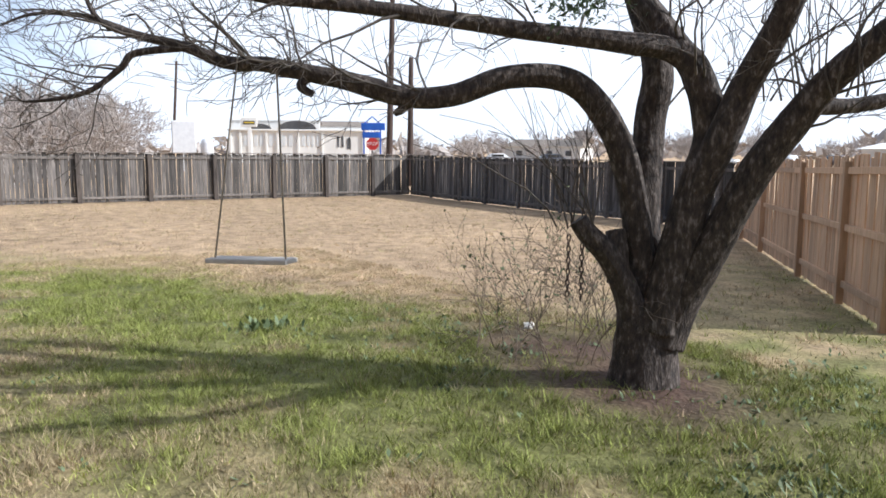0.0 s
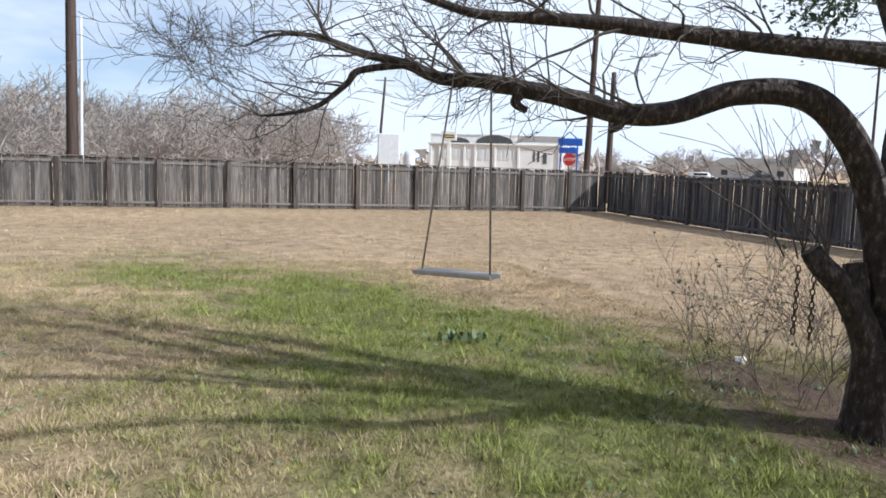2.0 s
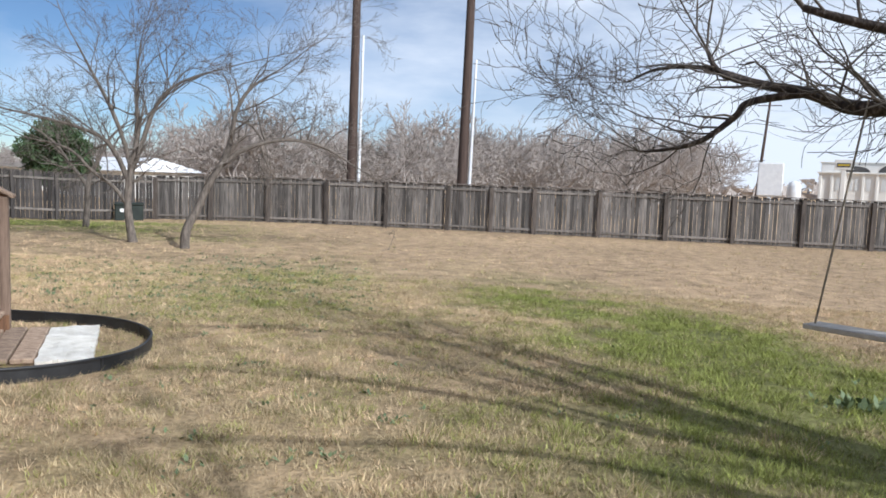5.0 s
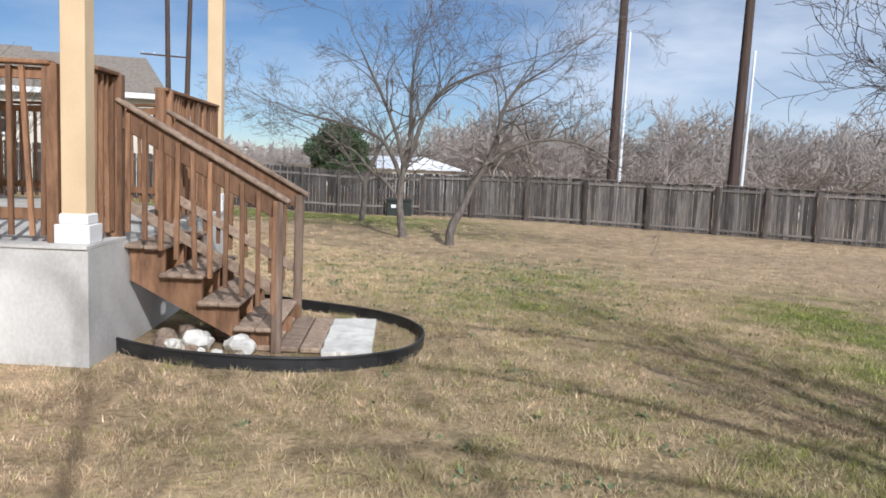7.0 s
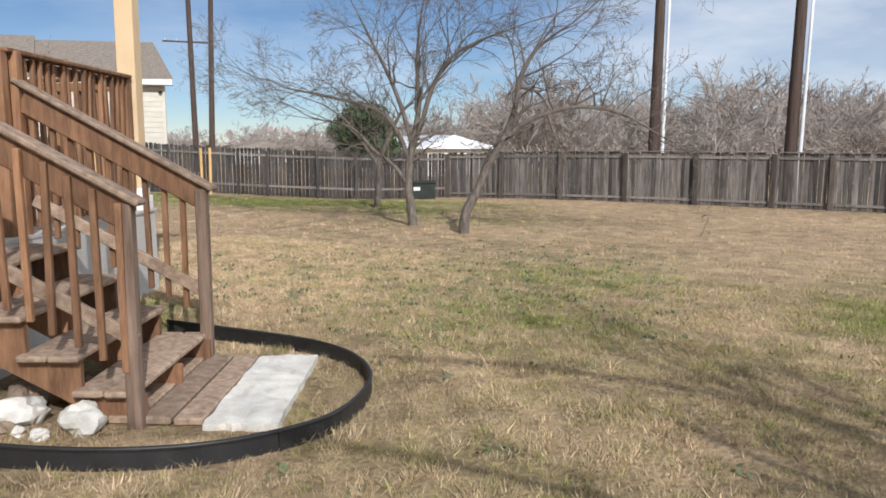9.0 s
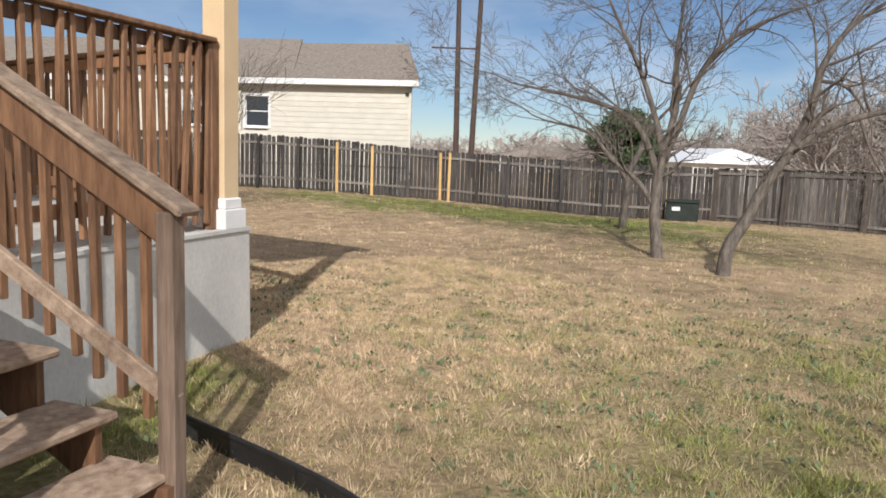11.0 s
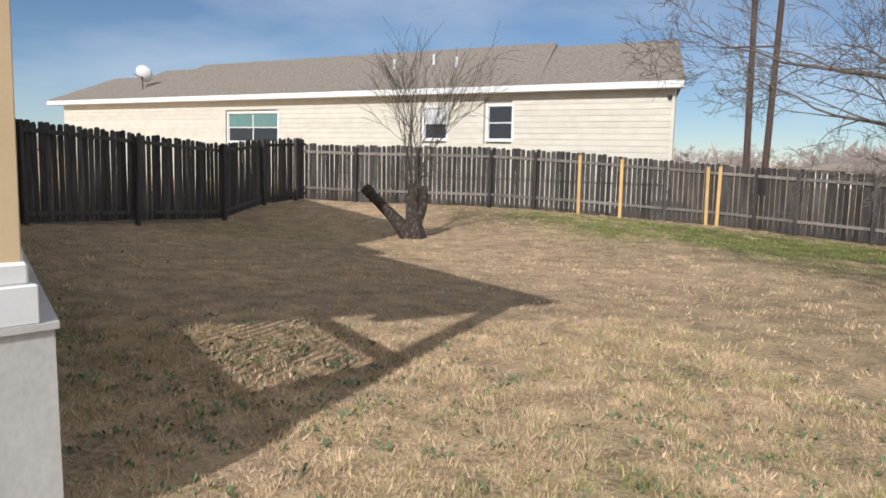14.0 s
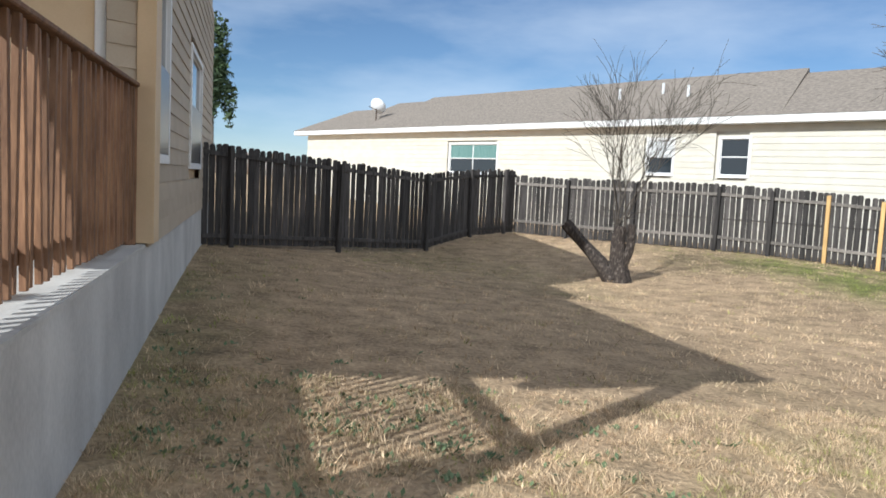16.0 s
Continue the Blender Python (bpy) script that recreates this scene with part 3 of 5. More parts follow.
def stairs():
    s = thing("stairs", "weathered wooden porch steps with sloping handrails", "stairs", where=(ST0.x, ST0.y, 0.04))
    up = Vector((0, 0, 1))
    going, tops = 0.325, (0.985, 0.74, 0.49, 0.275)
    near, far = C0 + D * 4.0, C0 + D * 2.5
    for k, z in enumerate(tops):
        back = -0.03 + going * k
        for j in (0.093, 0.283):
            tilt = rng.normal(0, 0.004)
            a, b = near + N * (back + j) + up * (z - 0.022 + tilt), far + N * (back + j + rng.normal(0, 0.004)) + up * (z - 0.022)
            part("tread", beam(bmesh.new(), a, b, 0.186, 0.042, 0.012), M_STEP, s)
    for side in (3.9, 2.6, 3.25):
        bm = bmesh.new()
        prof = [(0.02, 0.94), (0.02, 0.66), (1.12, 0.06), (1.36, 0.05), (1.36, tops[3] - 0.044)]
        for k in range(3, -1, -1):
            prof += [(going * k, tops[k] - 0.044)] + ([(going * k, tops[k - 1] - 0.044)] if k else [])
        prof = prof[:-1]
        vs = [bm.verts.new(C0 + D * (side - 0.02) + N * a + up * b) for a, b in prof]
        f = bm.faces.new(vs)
        r = bmesh.ops.extrude_face_region(bm, geom=[f])
        bmesh.ops.translate(bm, vec=D * 0.04, verts=[v for v in r["geom"] if isinstance(v, bmesh.types.BMVert)])
        bmesh.ops.triangulate(bm, faces=bm.faces)
        bmesh.ops.recalc_face_normals(bm, faces=bm.faces)
        part("stringer", bm, M_RAIL, s, "brown stained stringer")
    end = 1.32
    for side, sg in ((3.97, 1), (2.53, -1)):
        o = C0 + D * side
        top, bot = o - N * 0.06 + up * 2.23, o + N * (end + 0.1) + up * 1.405
        slope = (bot - top).normalized()
        part("handrail", beam(bmesh.new(), top, bot, 0.14, 0.042, 0.012), M_STEP, s, "greyed flat handrail")
        dn = Vector((0, 0, -0.125))
        part("upper_rail", beam(bmesh.new(), top + dn + slope * 0.05, bot + dn - slope * 0.12, 0.04, 0.17, 0.008), M_RAIL, s)
        dn = Vector((0, 0, -0.86))
        part("lower_rail", beam(bmesh.new(), top + dn + slope * 0.1, bot + dn - slope * 0.08, 0.04, 0.09, 0.006), M_STEP, s)
        n = 10
        for k in range(n):
            t = (k + 0.7) / (n + 0.6)
            p = top.lerp(bot, t) + D * (0.04 * sg)
            m = Matrix.Translation((p.x, p.y, p.z - 0.57)) @ FRAME @ pose(0, 0, 0, rng.normal(0, 0.8), rng.normal(0, 0.9), rng.normal(0, 4))
            part("baluster", box((0.038, 0.04, 1.02 + rng.normal(0, 0.012)), m, 0.004), M_RAIL, s)
        p = o + N * end - D * (0.005 * sg)
        part("newel_post", box((0.088, 0.088, 1.44), Matrix.Translation((p.x, p.y, 0.69)) @ FRAME, 0.008), M_NEWEL, s, "weathered brown newel post")
        p = o - N * 0.06
        part("top_post", box((0.09, 0.09, RH + 0.2), Matrix.Translation((p.x, p.y, FLOOR + 0.03 + RH / 2 - 0.1)) @ FRAME, 0.006), M_RAIL, s)
    return s



stairs()


# ---- own house ----
def lap_wall(parent, a, b, z0, z1, out, mat, row=0.18, holes=(), tag="siding_board"):
    """Overlapping boards along a wall, broken at the openings (s0, s1, z0, z1)."""
    along = (b - a).normalized()
    length = (b - a).length
    k, z = 0, z0
    while z < z1 - 0.02:
        h = min(row, z1 - z)
        cuts = [(0.0, length)]
        for s0, s1, h0, h1 in holes:
            if h0 < z + h * 0.9 and h1 > z + h * 0.1:
                cuts = [c for lo, hi in cuts for c in ((lo, min(hi, s0)), (max(lo, s1), hi)) if c[1] - c[0] > 0.02]
        for lo, hi in cuts:
            p, q = a + along * lo + Vector((0, 0, z)), a + along * hi + Vector((0, 0, z))
            bm = bmesh.new()
            vs = [bm.verts.new(v) for v in (p + out * 0.022, q + out * 0.022, q + out * 0.008 + Vector((0, 0, h)), p + out * 0.008 + Vector((0, 0, h)), p, q, q + Vector((0, 0, h)), p + Vector((0, 0, h)))]
            for f in ((0, 1, 2, 3), (0, 4, 5, 1), (3, 2, 6, 7), (0, 3, 7, 4), (1, 5, 6, 2)):
                bm.faces.new([vs[i] for i in f])
            bmesh.ops.recalc_face_normals(bm, faces=bm.faces)
            part(tag, bm, mat, parent)
        z += row


def window(parent, a, along, out, s0, s1, z0, z1, panes, fill=None, trim=0.09):
    """Trim boards, sashes and panes set in a wall; panes: columns, with a rail halfway up."""
    up = Vector((0, 0, 1))
    mid = a + along * ((s0 + s1) / 2) + up * ((z0 + z1) / 2)
    w = thing("window", "white trimmed sash window in lap siding", "window", "house windows", "structure", where=mid)
    w.name = "window_1"
    for lo, hi, zl, zh in ((s0, s0 + trim, z0, z1), (s1 - trim, s1, z0, z1), (s0 + trim, s1 - trim, z1 - trim, z1), (s0 + trim, s1 - trim, z0, z0 + trim)):
        p, q = a + along * lo + up * ((zl + zh) / 2) + out * 0.012, a + along * hi + up * ((zl + zh) / 2) + out * 0.012
        part("trim_board", beam(bmesh.new(), p, q, 0.06, zh - zl), M_WHITE, w)
    ws = (s1 - s0 - 2 * trim) / panes
    for c in range(panes):
        for r in range(2):
            lo, hi = s0 + trim + ws * c + 0.025, s0 + trim + ws * (c + 1) - 0.025
            zl, zh = z0 + trim + (z1 - z0 - 2 * trim) * r / 2 + 0.02, z0 + trim + (z1 - z0 - 2 * trim) * (r + 1) / 2 - 0.02
            o = out * (-0.015 - 0.012 * (1 - r))
            part("pane", beam(bmesh.new(), a + along * lo + up * ((zl + zh) / 2) + o, a + along * hi + up * ((zl + zh) / 2) + o, 0.006, zh - zl, 0), fill if fill and r else M_GLASS, w)
            for zb in (zl - 0.01, zh + 0.01):
                part("sash_rail", beam(bmesh.new(), a + along * (lo - 0.02) + up * zb + o, a + along * (hi + 0.02) + up * zb + o, 0.03, 0.028), M_WHITE, w)
            for sb in (lo - 0.012, hi + 0.012):
                p = a + along * sb + up * ((zl + zh) / 2) + o
                part("sash_stile", beam(bmesh.new(), p - along * 0.012, p + along * 0.012, 0.03, zh - zl + 0.03), M_WHITE, w)
    return w


def own_house():
    h = thing("house", "beige lap-sided house on a grey concrete foundation", "house", where=(E0.x, E0.y, 0.2))
    H = E0 + S * 10.8
    out = Vector((S.y, -S.x, 0))
    back = [E0, H, H + Vector((13, 2.5, 0)), E1 + D * 9 - N * 1.0, E1 + D * 9, E1]
    inner = [E0 - out * 0.07 - N * 0.07, H - out * 0.07, *back[2:4], E1 + D * 9 - N * 0.07, E1 - N * 0.07]
    part("foundation", flat_solid(back, -0.4, FLOOR, 0.01), M_CONC, h, "grey concrete foundation")
    part("wall_core", flat_solid(inner, FLOOR, 4.5), M_TAN, h)
    lap_wall(h, E0, H, FLOOR, 5.2, out, M_SIDING, 0.19, [(0.3, 1.52, 1.78, 3.6), (4.45, 6.9, 1.74, 3.55)])
    lap_wall(h, E0 + D * 0.02, E1, FLOOR + 0.04, 4.5, N, M_SIDING, 0.19, [(0.35, 1.6, 2.1, 3.7), (2.3, 3.3, 1.05, 3.1)])
    window(h, E0, S, out, 0.3, 1.52, 1.78, 3.6, 1)
    window(h, E0, S, out, 4.45, 6.9, 1.74, 3.55, 1)
    for s0, s1, z0 in ((0.3, 1.52, 1.78), (4.45, 6.9, 1.74)):
        a, b = E0 + S * (s0 + 0.06) + out * 0.03, E0 + S * (s1 - 0.06) + out * 0.03
        part("insect_screen", beam(bmesh.new(), a + Vector((0, 0, z0 + 0.5)), b + Vector((0, 0, z0 + 0.5)), 0.012, 0.9), M_FARDARK, h, "dark insect screen over the lower pane")
    window(h, E0, D, N, 0.35, 1.6, 2.1, 3.7, 1, M_BLIND)
    up = Vector((0, 0, 1))
    part("corner_board", box((0.3, 0.16, 3.6), Matrix.Translation(E0 + S * 0.06 + up * (FLOOR + 1.84)) @ pose(0, 0, 0, 0, 0, -78.5), 0.004), M_TAN, h)
    part("back_door", beam(bmesh.new(), E0 + D * 2.3 + N * 0.01 + up * 2.07, E0 + D * 3.3 + N * 0.01 + up * 2.07, 0.05, 2.04), M_WHITE, h, "white back door")
    # upper storey, set back along the side wall, with its own eaves
    U0 = C0 + S * 6.45
    part("upper_wall", flat_solid([U0 - out * 0.03, H - out * 0.03, H - out * 8, U0 - out * 8], 4.5, 7.3), M_SIDING, h, "beige upper storey")
    A, B = U0 + out * 0.35 - S * 0.3, H + out * 0.35 + S * 0.35
    A2, B2 = A - out * 8.7, B - out * 8.7
    bm = bmesh.new()
    v = [bm.verts.new(p + up * z) for p, z in ((A, 7.3), (B, 7.3), (B - out * 4.3 - S * 2, 9.0), (A - out * 4.3 + S * 2, 9.0), (A2, 7.3), (B2, 7.3))]
    for f in ((0, 1, 2, 3), (3, 2, 5, 4), (0, 3, 4), (1, 5, 2), (0, 4, 5, 1)):
        bm.faces.new([v[i] for i in f])
    bmesh.ops.recalc_face_normals(bm, faces=bm.faces)
    part("roof", bm, M_SHINGLE, h, "brown grey shingle roof")
    P = [C0 + out * 0.28 + N * 0.15, C0 + D * 1.8 - N * 0.5, C0 + D * 4.1 - N * 1.3, E1, E0, E0 + S * 1.5, E0 + S * 1.5 + out * 0.32]
    part("porch_ceiling", flat_solid(P, TOP - 0.05, TOP + 0.08), M_TAN, h, "tan porch ceiling")
    # unseen beam, added to widen the shadow strip along the porch roof's edge
    part("porch_header", beam(bmesh.new(), COL_A + up * (TOP - 0.2), P[1] + up * (TOP - 0.2), 0.16, 0.3), M_TAN, h)
    part("porch_fascia", beam(bmesh.new(), P[0] + up * (TOP + 0.05), P[1] + up * (TOP + 0.05), 0.03, 0.2), M_WHITE, h)
    bm = bmesh.new()
    v = [bm.verts.new(p + up * z) for p, z in ((P[0], TOP + 0.09), (P[2], TOP + 0.09), (P[3], TOP + 0.5), (P[6] - out * 1.5, TOP + 0.6), (P[6], TOP + 0.09))]
    for f in ((0, 1, 2, 3), (0, 3, 4)):
        bm.faces.new([v[i] for i in f])
    part("porch_roof", bm, M_SHINGLE, h)
    bm = flat_solid([E1, E1 + D * 9, E1 + D * 9 - N * 1.0, back[2], U0 - out * 7.8, U0 - out * 1.0, E0 + D * 0.4], 4.5, 4.62)
    part("flat_roof", bm, M_SHINGLE, h)
    return h


own_house()


# ---- the next house ----
def next_house():
    a = Vector((-22.7, -17.6, 0))
    u = Vector((math.cos(radians(-50)), math.sin(radians(-50)), 0))
    out = Vector((-u.y, u.x, 0))
    bk = Vector((-0.53, -0.848, 0))
    h = thing("house", "long cream lap-sided house with a brown shingle roof", "house", where=a)
    L, W, Z = 32.6, 9.2, 4.0
    up = Vector((0, 0, 1))
    part("wall_core", flat_solid([a - out * 0.07, a + u * L - out * 0.07, a + u * L + bk * W, a + bk * W], -0.3, Z), M_CREAM, h)
    wins = [(5.62, 6.75, 2.3, 3.64), (8.35, 9.5, 2.3, 3.62), (16.9, 20.1, 2.12, 3.52)]
    lap_wall(h, a + u * 0.1, a + u * L, 1.0, Z, out, M_CREAM, 0.2, wins)
    part("corner_board", box((0.12, 0.12, 3.2), Matrix.Translation((*(a + u * 0.05).xy, 2.4)) @ pose(0, 0, 0, 0, 0, -50), 0.004), M_CREAM, h)
    window(h, a, u, out, *wins[0], 1)
    window(h, a, u, out, *wins[1], 1, M_BLIND)
    window(h, a, u, out, *wins[2], 2, M_CURTAIN)
    # eaves, fascia, soffit
    e = 0.4
    p, q = a - u * 0.35 + out * e, a + u * (L + 0.9) + out * e
    part("fascia", beam(bmesh.new(), p + up * (Z + 0.12), q + up * (Z + 0.12), 0.04, 0.22), M_WHITE, h, "white fascia board")
    part("soffit", flat_solid([p, q, q - out * (e - 0.03), p - out * (e - 0.03)], Z - 0.0, Z + 0.02), M_WHITE, h)

    def slope(s0, s1, ridge, w, r0, r1, name):
        bm = bmesh.new()
        v = [bm.verts.new(x) for x in (a + u * s0 + out * (e + 0.03) + up * (Z + 0.24), a + u * s1 + out * (e + 0.03) + up * (Z + 0.24), a + u * r1 + bk * w + up * ridge, a + u * r0 + bk * w + up * ridge,
                                       a + u * s0 + bk * (W + e) + up * (Z + 0.24), a + u * s1 + bk * (W + e) + up * (Z + 0.24))]
        bm.faces.new((v[0], v[1], v[2], v[3]))
        bm.faces.new((v[3], v[2], v[5], v[4]))
        bm.faces.new((v[0], v[3], v[4]))
        bm.faces.new((v[1], v[5], v[2]))
        bmesh.ops.recalc_face_normals(bm, faces=bm.faces)
        part(name, bm, M_SHINGLE, h, "brown grey shingles")

    slope(-0.4, 6.0, 6.16, 4.4, -0.2, 6.0, "roof_end")
    slope(4.6, 26.0, 6.36, 4.6, 4.6, 25.2, "roof")
    slope(24.0, 29.5, 6.12, 4.2, 24.0, 28.0, "roof_wing")
    slope(27.0, 33.6, 5.72, 3.3, 27.0, 31.6, "roof_low")
    for s, w in ((9.2, 1.9), (10.6, 2.4), (12.3, 2.0)):
        bm = bmesh.new()
        bmesh.ops.create_cone(bm, cap_ends=True, segments=10, radius1=0.05, radius2=0.05, depth=0.5, matrix=Matrix.Translation(a + u * s - out * w + up * (Z + 0.24 + (w + e) * 0.445 + 0.15)))
        part("vent_pipe", bm, M_PIPE, h)
    p = a + u * 0.15 + out * 0.1 + up * 3.75
    part("floodlight", box((0.12, 0.16, 0.1), Matrix.Translation(p), 0.03), M_GREENBOX, h, "small floodlight under the eaves")
    base = a + u * 27.2 + up * (Z + 0.24 + 0.65) - out * 0.9
    dish = thing("satellite_dish", "grey satellite dish on the shingle roof", "satellite dish", where=base)
    bm = bmesh.new()
    bmesh.ops.create_uvsphere(bm, u_segments=20, v_segments=12, radius=0.62)
    bmesh.ops.delete(bm, geom=[v for v in bm.verts if v.co.z > -0.3], context="VERTS")
    bmesh.ops.translate(bm, vec=(0, 0, 0.55), verts=bm.verts)
    bmesh.ops.solidify(bm, geom=bm.faces[:], thickness=0.02)
    bmesh.ops.transform(bm, matrix=Matrix.Translation(base + up * 0.6) @ pose(0, 0, 0, 60, 0, -25) @ Matrix.Diagonal((0.85, 0.85, 0.85, 1)), verts=bm.verts)
    part("reflector", bm, M_PIPE, dish, smooth=True)
    part("mast", beam(bmesh.new(), base - up * 0.15, base + up * 0.55, 0.06, 0.06), M_METAL, dish, "dark mast")
    part("feed_arm", beam(bmesh.new(), base + up * 0.45, base + up * 0.62 + out * 0.5, 0.03, 0.03), M_METAL, dish)


next_house()


# ---- the big tree ----
def big_tree():
    rng = np.random.default_rng(21)
    base = Vector((-3.02, 12.5, gz(-3.02, 12.5)))
    t = thing("tree", "old multi-stemmed tree with dark furrowed bark, bare", "tree", where=base)
    b = tuple(base - Vector((0, 0, 0.15)))
    foot = tuple(base + Vector((0.02, 0.0, 0.22)))
    limbs = {
        "trunk": ([b, foot, (-2.99, 12.5, 0.45), (-2.95, 12.52, 0.8)], [0.29, 0.235, 0.2, 0.1]),
        "low_limb": ([(-3.0, 12.48, 0.3), (-3.02, 12.46, 0.75), (-3.09, 12.32, 1.53), (-3.2, 12.14, 1.96), (-3.3, 11.88, 2.17), (-3.49, 11.5, 2.18), (-3.68, 11.15, 2.05), (-3.9, 10.9, 2.04), (-4.18, 10.59, 2.15), (-4.4, 10.34, 2.22), (-4.7, 10.14, 2.29), (-4.98, 9.93, 2.32), (-5.15, 9.69, 2.43), (-5.33, 9.4, 2.51), (-5.48, 9.15, 2.61), (-5.59, 9.06, 2.8)],
                     [0.15, 0.115, 0.1, 0.098, 0.09, 0.08, 0.075, 0.072, 0.066, 0.062, 0.055, 0.05, 0.04, 0.03, 0.022, 0.014]),
        "high_limb": ([(-2.62, 12.59, 1.5), (-2.62, 12.6, 1.85), (-2.67, 12.55, 2.15), (-2.75, 12.4, 2.35), (-2.89, 12.02, 2.4), (-3.14, 11.62, 2.45), (-3.34, 11.19, 2.5), (-3.47, 10.83, 2.54), (-3.68, 10.47, 2.59), (-3.82, 10.17, 2.61), (-3.98, 9.78, 2.64), (-4.21, 9.35, 2.81)],
                      [0.05, 0.09, 0.095, 0.085, 0.07, 0.06, 0.055, 0.05, 0.044, 0.038, 0.03, 0.02]),
        "middle_stem": ([(-2.98, 12.53, 0.3), (-3.03, 12.52, 0.8), (-3.09, 12.52, 1.18), (-3.14, 12.6, 1.86), (-3.11, 12.63, 2.29), (-3.31, 12.58, 2.85), (-3.5, 12.54, 3.4), (-3.7, 12.3, 4.2)], [0.17, 0.13, 0.12, 0.115, 0.11, 0.09, 0.07, 0.03]),
        "leaning_stem": ([(-2.9, 12.5, 0.35), (-2.79, 12.52, 0.8), (-2.64, 12.57, 1.45), (-2.58, 12.62, 1.79), (-2.64, 12.51, 2.2), (-2.75, 12.42, 2.38), (-3.03, 12.3, 2.77), (-3.33, 12.15, 3.1), (-3.7, 12.0, 3.7)], [0.18, 0.15, 0.125, 0.12, 0.1, 0.09, 0.075, 0.06, 0.03]),
        "fork": ([(-2.76, 12.53, 0.95), (-2.66, 12.55, 1.3), (-2.47, 12.57, 1.73), (-2.34, 12.61, 2.07), (-2.17, 12.61, 2.35), (-2.01, 12.6, 2.64), (-1.86, 12.57, 3.07), (-1.7, 12.5, 3.9)], [0.06, 0.1, 0.11, 0.1, 0.09, 0.08, 0.07, 0.03]),
        "right_limb": ([(-2.9, 12.55, 0.25), (-2.75, 12.6, 0.6), (-2.52, 12.66, 1.06), (-2.28, 12.72, 1.54), (-2.09, 12.78, 1.83), (-1.85, 12.81, 2.12), (-1.55, 12.86, 2.37), (-1.21, 12.92, 2.7), (-0.7, 13.0, 3.2)], [0.18, 0.14, 0.12, 0.11, 0.1, 0.09, 0.08, 0.06, 0.03]),
        "right_branch": ([(-1.98, 12.8, 1.96), (-1.86, 13.04, 1.96), (-1.71, 13.23, 2.0), (-1.4, 13.6, 2.1)], [0.06, 0.05, 0.045, 0.02]),
        "left_branch": ([(-5.15, 9.69, 2.43), (-5.34, 9.35, 2.38), (-5.36, 9.25, 2.27), (-5.49, 9.05, 2.1), (-5.62, 8.82, 2.03), (-5.74, 8.61, 2.01)], [0.03, 0.026, 0.024, 0.02, 0.014, 0.007]),
        "left_branch_high": ([(-5.33, 9.4, 2.51), (-5.59, 9.05, 2.66), (-5.83, 8.73, 2.68), (-6.05, 8.51, 2.6)], [0.024, 0.018, 0.013, 0.006]),
        # limbs c to f are added out of sight, to dapple the lawn with shade
        "shade_limb_c": ([(-3.5, 12.54, 3.3), (-3.7, 12.0, 4.1), (-4.2, 11.2, 4.7), (-4.9, 10.4, 5.1), (-5.8, 9.6, 5.3)], [0.05, 0.036, 0.027, 0.02, 0.01]),
        "shade_limb_d": ([(-1.86, 12.57, 3.0), (-1.5, 11.8, 4.1), (-0.9, 11.0, 4.8), (-0.2, 10.3, 5.3), (0.6, 9.6, 5.6)], [0.06, 0.045, 0.034, 0.024, 0.012]),
        "shade_limb_e": ([(-3.7, 12.0, 3.6), (-3.3, 11.4, 4.5), (-2.6, 10.6, 5.1), (-1.9, 9.9, 5.4), (-1.4, 9.0, 5.6)], [0.05, 0.045, 0.035, 0.025, 0.012]),
        "shade_limb_f": ([(-0.9, 12.98, 3.0), (-0.3, 12.7, 4.0), (0.5, 12.1, 4.7), (1.3, 11.5, 5.2), (2.2, 11.0, 5.4)], [0.05, 0.036, 0.026, 0.018, 0.01]),
        "knot": ([(-4.38, 10.36, 2.2), (-4.4, 10.3, 2.12), (-4.33, 10.36, 2.06)], [0.04, 0.034, 0.024]),
        "broken_stub": ([(-3.9, 10.9, 2.03), (-3.92, 10.88, 1.96), (-3.97, 10.84, 1.92)], [0.045, 0.035, 0.02]),
    }
    segs = []
    for name, (pts, rad) in limbs.items():
        P, R = smooth_path(pts, rad, 9)
        part("trunk" if name == "trunk" else "limb", tube(bmesh.new(), P, R, 36, 0.14), M_BARK, t, smooth=True)
        if name in ("trunk", "knot", "broken_stub"):
            continue
        total = len(P)
        for i in range(int(total * 0.4), total):
            if rng.random() < (0.42 if name in ("low_limb", "high_limb", "left_branch", "left_branch_high") else 0.3):
                d = np.array(P[min(i + 1, total - 1)] - P[i - 1])
                d /= np.linalg.norm(d) + 1e-9
                side = rng.normal(0, 1, 3)
                side[2] = abs(side[2]) * 0.8 - (0.25 if rng.random() < 0.3 else 0)
                w = d * 0.6 + side * 0.6
                # limbs d to f get longer, denser twigs to thicken that dapple
                high = name.startswith("shade_limb_") and name != "shade_limb_c"
                branches(rng, P[i], w, rng.uniform(0.9, 1.5) if high else rng.uniform(0.35, 0.85), min(R[i] * 0.4, 0.012), 3 if high else 2, 0.03, 0.7, 2, segs, 0.22)
        for _ in range(3):
            branches(rng, P[-1], np.array((P[-1] - P[-3]).normalized()) * 0.6 + np.array((0, 0, 0.35)), rng.uniform(0.6, 0.9), R[-1] * 0.7, 3, 0.0, 0.6, 2, segs, 0.2)
    # upright whips on the low limb and stems
    for _ in range(26):
        k = rng.integers(0, 3)
        p = [(-3.1 - 0.25 * rng.random(), 12.2 - 0.4 * rng.random(), 1.1), (-2.0 + 0.3 * rng.normal(), 12.75, 2.0), (-4.0 - rng.random(), 10.8 - 0.8 * rng.random(), 2.2)][k]
